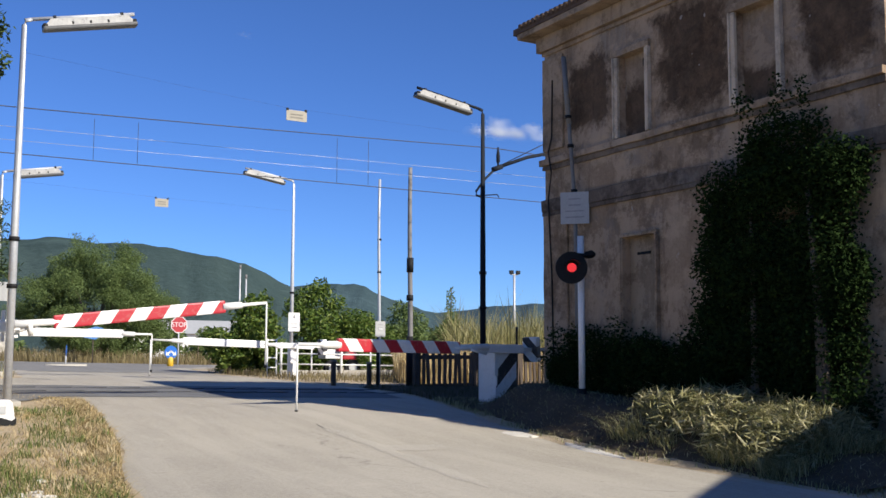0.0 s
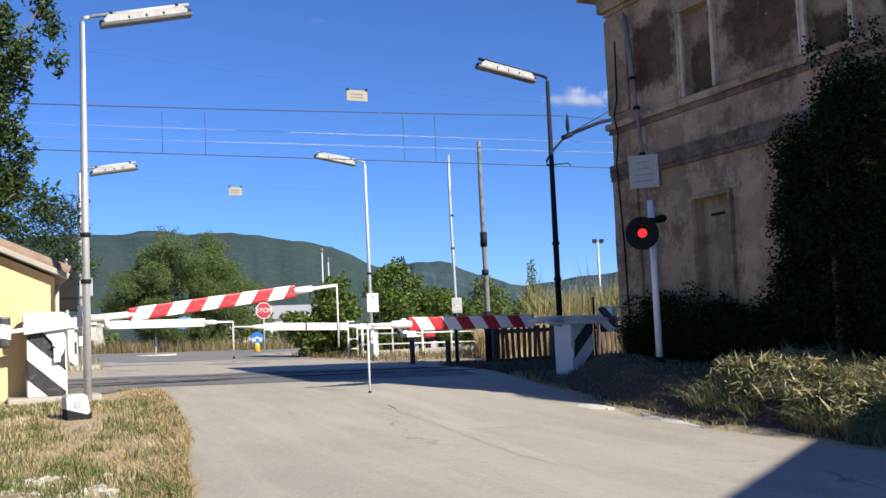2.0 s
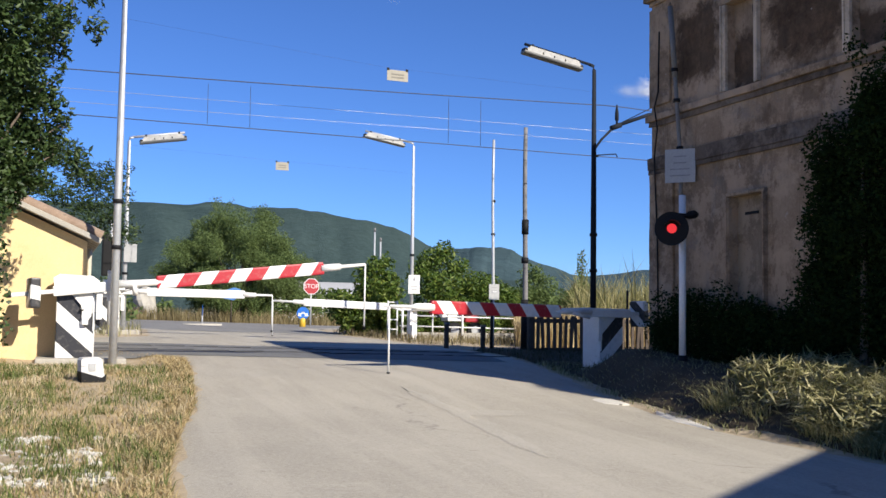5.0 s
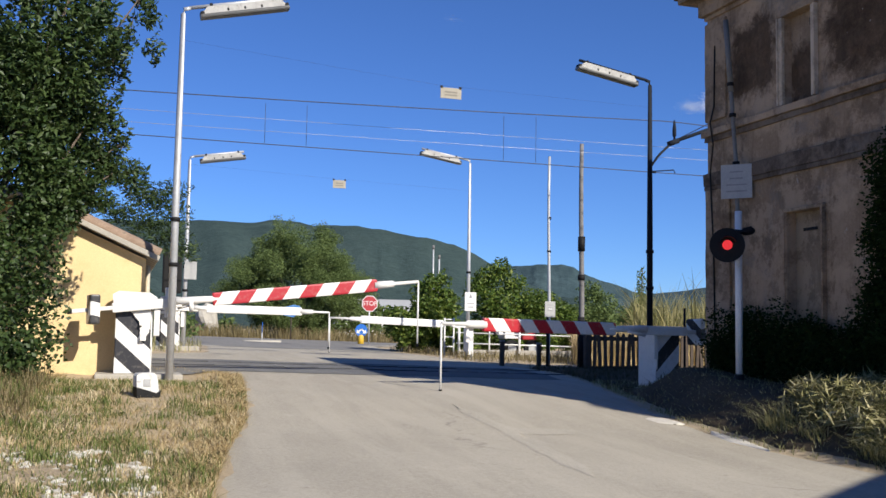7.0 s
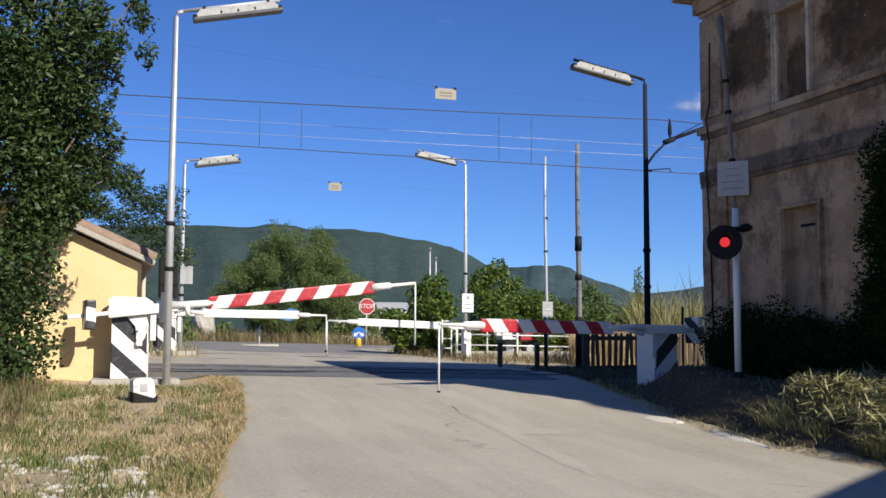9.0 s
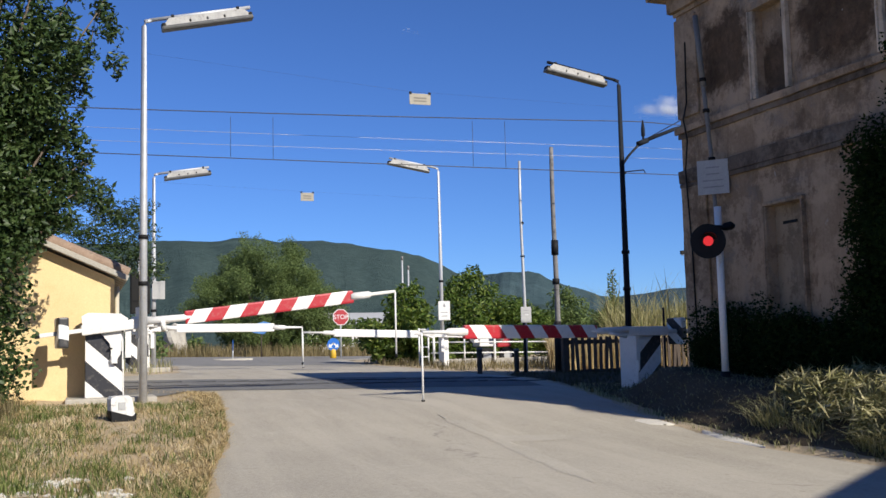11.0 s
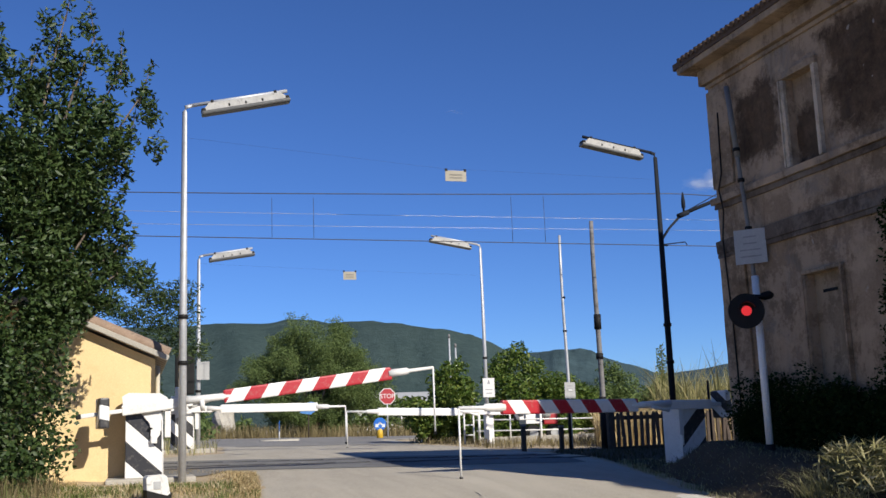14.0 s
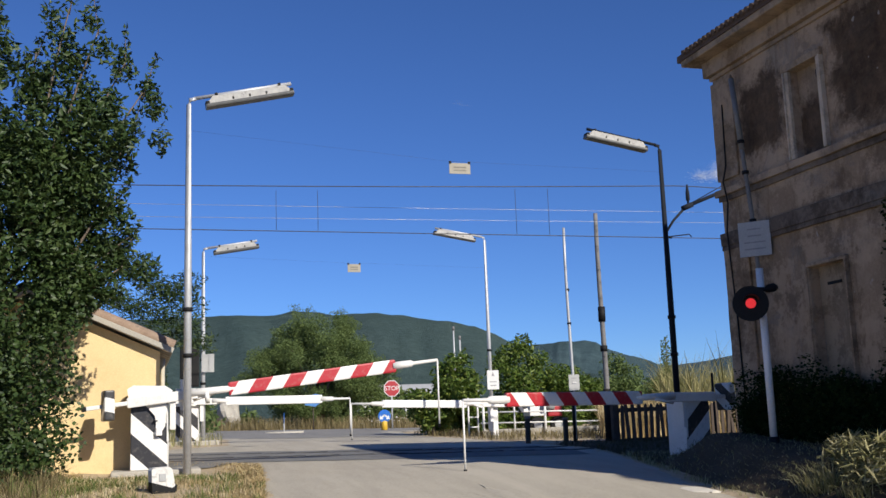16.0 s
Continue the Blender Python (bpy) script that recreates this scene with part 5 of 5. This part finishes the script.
tree("tree", "young pointed tree among shrubs", "tree", (24.6, 46, 0.7), [([(25.3, 46, 0.6), (25.4, 46, 3.2), (25.45, 46, 4.9)], 0.06)],
     bushy(40, 19.5, 26.5, 45.2, 47, 0.9, 3.4, 0.45, 0.8, 6) + [(25.4 + 0.12 * math.sin(k * 3), 46, 2.7 + 0.3 * k, 0.55 - 0.055 * k, 0.3) for k in range(8)] + [(22.6, 46, 3.6, 0.7, 0.6), (22.9, 46, 2.6, 1.1, 1.0)], 22000, 0.17, M["leaf_round"])
for k, (x0, x1, y, z, n, seed) in enumerate(((-40, -4, 60, 4.2, 9000, 21), (-4, 7, 66, 3.4, 6000, 22), (12, 26, 70, 3.0, 9000, 23), (26, 60, 66, 3.2, 12000, 24), (-30, 3, 46, 2.3, 7000, 25))):
    tree("hedge", "dark green belt of shrubs and low trees", "hedge", ((x0 + x1) / 2, y, 0.9), [([((x0 + x1) / 2, y, 0.6), ((x0 + x1) / 2, y, 2)], 0.1)], bushy(int((x1 - x0) * 2.6), x0, x1, y, y + 3, 1.0, z, 0.7, 1.3, seed), n, 0.34, M["leaf_round"], group="shrub belts")

# overgrown front of the house
big = []
r3 = np.random.default_rng(5)
for k in range(110):
    y = r3.uniform(8.7, 11.2)
    f = (y - 6.4) / 4.8
    top = np.interp(y, [6.4, 7.8, 8.8, 9.6, 10.3, 10.9, 11.2], [4.4, 4.5, 4.3, 5.0, 4.9, 4.3, 3.4])
    big.append((r3.uniform(9.80, 10.02), y, 0.5 + (top - 0.75) * r3.uniform(0, 1) ** 0.8, r3.uniform(0.3, 0.48), r3.uniform(0.3, 0.5)))
big += [(9.75, 10.35, 5.1, 0.16, 0.3), (9.8, 9.75, 5.2, 0.14, 0.32), (9.8, 9.35, 5.05, 0.15, 0.3), (9.8, 9.75, 4.7, 0.3, 0.3)]
tree("ivy_bush", "huge ivy-covered bush against the house front, leaves darkened for shade", "bush", (9.6, 8.9, ground_z(9.6, 8.9)), [([(9.7, 9.0, 0.1), (9.75, 9.1, 2.2), (9.8, 9.3, 4.0)], 0.12), ([(9.7, 10.2, 0.1), (9.8, 10.3, 3.6)], 0.07)], big, 110000, 0.066, M["leaf_shade_dark"], slim=0.55)
low_ = [(r3.uniform(9.8, 10.0), r3.uniform(10.8, 15.35), r3.uniform(0.4, 0.9) + 1.0 * r3.uniform(0, 1) ** 1.2, r3.uniform(0.2, 0.32), r3.uniform(0.2, 0.38)) for _ in range(150)]
tree("bush", "low brambles along the foot of the house wall, darkened for shade", "bush", (9.6, 13.2, ground_z(9.6, 13.2)), [([(9.9, 13.2, 0.2), (9.92, 13.2, 1.2)], 0.03)], low_, 44000, 0.055, M["leaf_shade_dark"], slim=0.7)
# plain unseen house added behind the road bend to shade the near road edge
NB = thing("shade_casting_house", "unseen plain beige house added to shade the near road edge", "house", (13.3, -2.6, -0.2), turn=35.8)
part("wall", boxed((11.0, 5.0, 6.1), (0, 0.4, 3.05), 0.01), TRIM, NB)
part("roof", prism([(-3.0, 6.12), (3.0, 6.12), (0, 7.2)], 11.6, pose(0, 0.4, 0, 0, 0, 90)), M["tile"], NB, "clay tiled roof")


def grass(name, label, roots, h, w, mat, lean=0.5):
    tagged(new(name, blade_mesh(name, roots, h, w, mat, lean)), label, "grass", kind="stuff")


def patchy(x, y, s, level, seed):
    return noise.noise((x * s, y * s, seed)) > level


off = lambda x, y: not on_road(x, y)
verge = lambda x, y: not on_road(x - 0.08, y) and not on_road(x + 0.02, y) and not (-0.75 < x < 1.3 and 17.5 < y < 19.1)
grass("dry_grass", "short dry straw-coloured grass on the verge", scatter(70000, -6, 2.3, 4.5, 19.6, lambda x, y: verge(x, y) and noise.noise((x * 1.1, y * 1.1, 12)) + 0.5 * noise.noise((x * 3.3, y * 3.3, 5)) > rng.uniform(-0.55, -0.15)), 0.07, 0.009, M["dry_grass"], 2.0)
grass("green_grass", "tufts of green grass in the dry verge", scatter(32000, -6, 2.2, 4.5, 17.5, lambda x, y: verge(x, y) and 0.6 * noise.noise((x * 0.8, y * 0.8, 1)) + 0.5 * noise.noise((x * 2.6, y * 2.6, 1)) + rng.uniform(-0.3, 0.3) > 0.08), 0.09, 0.009, M["green_grass"], 0.9)
tuft_at = scatter(420, -6, 2.2, 4.8, 17.5, verge)
for tuft_name, tuft_mat, tuft_label, pick, tall_to in (("green_grass", "green_grass", "clumps of longer green grass in the verge", tuft_at[:210], 0.15), ("dry_grass", "straw", "clumps of bleached dry grass in the verge", tuft_at[210:], 0.12)):
    spread = np.repeat(pick, 46, 0) + rng.normal(size=(46 * len(pick), 3)) * (0.11, 0.11, 0)
    grass(tuft_name, tuft_label, np.array([p for p in spread if verge(p[0] + 0.03, p[1])]), tall_to, 0.011, M[tuft_mat], 1.1)
grass("dry_grass", "golden dead grass along the road edge", scatter(9000, -0.5, 2.3, 5, 18, lambda x, y: verge(x, y) and x > np.interp(y, *LEFT) - 0.38), 0.10, 0.010, M["dry_grass"], 1.8)
stones = bmesh.new()
for sx, sy, sz in scatter(190, -1.1, 0.35, 7.8, 10.2, lambda x, y: noise.noise((x * 2.2, y * 2.2, 3)) > -0.05 and verge(x, y)):
    b = bmesh.new()
    bmesh.ops.create_icosphere(b, subdivisions=1, radius=1)
    for v in b.verts:
        v.co *= 1 + 0.4 * noise.noise(v.co * 1.7 + Vector((sx * 9, sy * 9, 0)))
    k = rng.uniform(0.012, 0.05)
    merge(stones, b, Matrix.Translation((sx, sy, sz + 0.02)) @ pose(0, 0, 0, 0, 0, rng.uniform(0, 360)) @ Matrix.Diagonal((k * 1.4, k, k * 0.7, 1)))
solid("rubble", stones, M["white_chips"], "pale chalky rubble lying in the verge", "rubble", kind="stuff")
grass("straw", "loose bleached straw lying on the verge", scatter(16000, -5, 2.3, 4.5, 18, verge), 0.04, 0.008, M["straw"], 4.5)
grass("green_grass", "taller weeds at the edge of the trees", scatter(2600, -6, -1.0, 7, 17.2, lambda x, y: verge(x, y) and patchy(x, y, 0.5, 0.0, 7)), 0.38, 0.016, M["green_grass"], 0.6)
grass("dry_grass", "taller dry stalks below the tree", scatter(5000, -6, -0.9, 12, 17.2, verge), 0.36, 0.012, M["scrub"], 1.1)
tall = scatter(13000, 7.9, 10.0, 8.0, 11.2, lambda x, y: off(x - 0.15, y) and noise.noise((x * 1.5, y * 1.5, 9)) + 0.35 * (x - 8.2) > -0.12)
tall_h = np.array([0.17 + 0.28 * max(0, noise.noise((x * 1.3, y * 1.3, 4)) + 0.45) for x, y, z in tall])
grass("tall_grass", "tall unmown grass, bleached and green, below the house", tall, tall_h, 0.013, M["tall_grass"], 1.6)
weed_at = [(x, y, ground_z(x, y) + rng.uniform(0.02, 0.24), rng.uniform(0.16, 0.32), rng.uniform(0.12, 0.25)) for x, y in ((rng.uniform(8.2, 9.7), rng.uniform(8.4, 11.0)) for _ in range(64))]
tagged(new("weeds", leaf_mesh("weeds", clump_points(19000, weed_at), 0.24, M["tall_grass"], 0.3, 0.06)), "tangled narrow-leaved weeds in the sun", "weeds", kind="stuff")
grass("dry_grass", "sparse dry grass along the shaded road edge", scatter(9000, 7.3, 10.0, 6, 18.5, lambda x, y: off(x - 0.05, y)), 0.12, 0.012, M["tall_grass"], 1.0)
grass("shaded_grass", "grass between the barrier and the fence, colour darkened for the shade", scatter(8000, 8.6, 17, 15.5, 24.2, lambda x, y: off(x - 0.1, y) and not (x > 9.9 and y < 16.3)), 0.18, 0.014, M["shade_grass"], 1.0)
grass("dry_grass", "dry grass and scrub beyond the junction", scatter(11000, -18, 24, 52.5, 58), 0.75, 0.03, M["scrub"], 0.6)
grass("dry_grass", "dry grass beside the far barrier", scatter(4000, 9.4, 19, 27.5, 36, lambda x, y: off(x - 0.2, y)), 0.28, 0.02, M["scrub"], 0.9)
grass("dry_grass", "dry scrub left of the far road", scatter(5000, -14, 3.0, 25, 46, lambda x, y: off(x + 0.2, y)), 0.4, 0.022, M["tall_grass"], 0.7)
grass("dry_grass", "pale straw-dry grass in the sun behind the timber fence", scatter(8000, 13, 22, 27.0, 32.0, lambda x, y: 0.47 * y < x < 0.75 * y), 1.15, 0.03, M["dry_grass"], 0.4)
reed_at = scatter(13000, 17, 36, 30, 46, lambda x, y: x > 0.545 * y and noise.noise((x * 1.6, y * 1.6, 2)) > -0.35)
reed_h = np.array([1.75 + 1.0 * noise.noise((x * 0.9, y * 0.9, 6)) + 0.5 * noise.noise((x * 3.1, y * 3.1, 1)) for x, y, z in reed_at])
grass("reeds", "stand of tall dry yellow reeds in the sun", reed_at, reed_h * 1.25, 0.045, M["reed"], 0.5)
# pale broken edges and worn marks
def patch(name, label, y0, y1, left, right, lift, mat, ragged=0.12, dip=0.002):
    c = (y0 + y1) / 2
    shut = lambda y: min(1, (1 - abs(y - c) / (c - y0 + 0.01)) * 4)
    mid_x = lambda y: (left(y) + right(y)) / 2
    make_strip(name, np.arange(y0, y1, 0.08), lambda y: mid_x(y) + (left(y) - mid_x(y)) * shut(y), lambda y: mid_x(y) + (right(y) - mid_x(y)) * shut(y), lift, mat, label, 6, ragged, dip)


M["worn_line"] = asphalt("worn_line", (0.345, 0.315, 0.255), (0.45, 0.412, 0.338), 0.2)
patch("road_edge", "white broken concrete along the road edge", 10.3, 12.0, lambda y: np.interp(y, [10.3, 11.2, 12.0], [7.42, 7.38, 7.62]), lambda y: np.interp(y, [10.3, 11.2, 12.0], [7.48, 7.75, 7.85]), 0.038, M["white_chips"], 0.06, 0.05)
patch("road_edge", "white broken concrete along the road edge", 12.5, 13.1, lambda y: 7.2, lambda y: 7.75, 0.038, M["white_chips"], 0.08, 0.03)
patch("road_line", "faint worn pale line across the asphalt", 8.6, 14.2, lambda y: np.interp(y, [8.6, 10.2, 12.0, 14.2], [4.2, 4.4, 4.6, 4.65]), lambda y: np.interp(y, [8.6, 10.2, 12.0, 14.2], [4.45, 4.65, 4.85, 4.85]), 0.0345, M["worn_line"], 0.10)
patch("road_patch", "pale repair patch in the asphalt", 11.5, 12.1, lambda y: 4.7, lambda y: 5.6, 0.0345, M["worn_line"], 0.2)
patch("chalk_patch", "pale chalky ground showing through the grass", 8.2, 9.7, lambda y: -0.72, lambda y: -0.22, 0.018, M["chalk"], 0.3, 0.02)
patch("chalk_patch", "pale chalky ground showing through the grass", 8.8, 9.5, lambda y: -0.12, lambda y: 0.30, 0.018, M["chalk"], 0.25, 0.02)
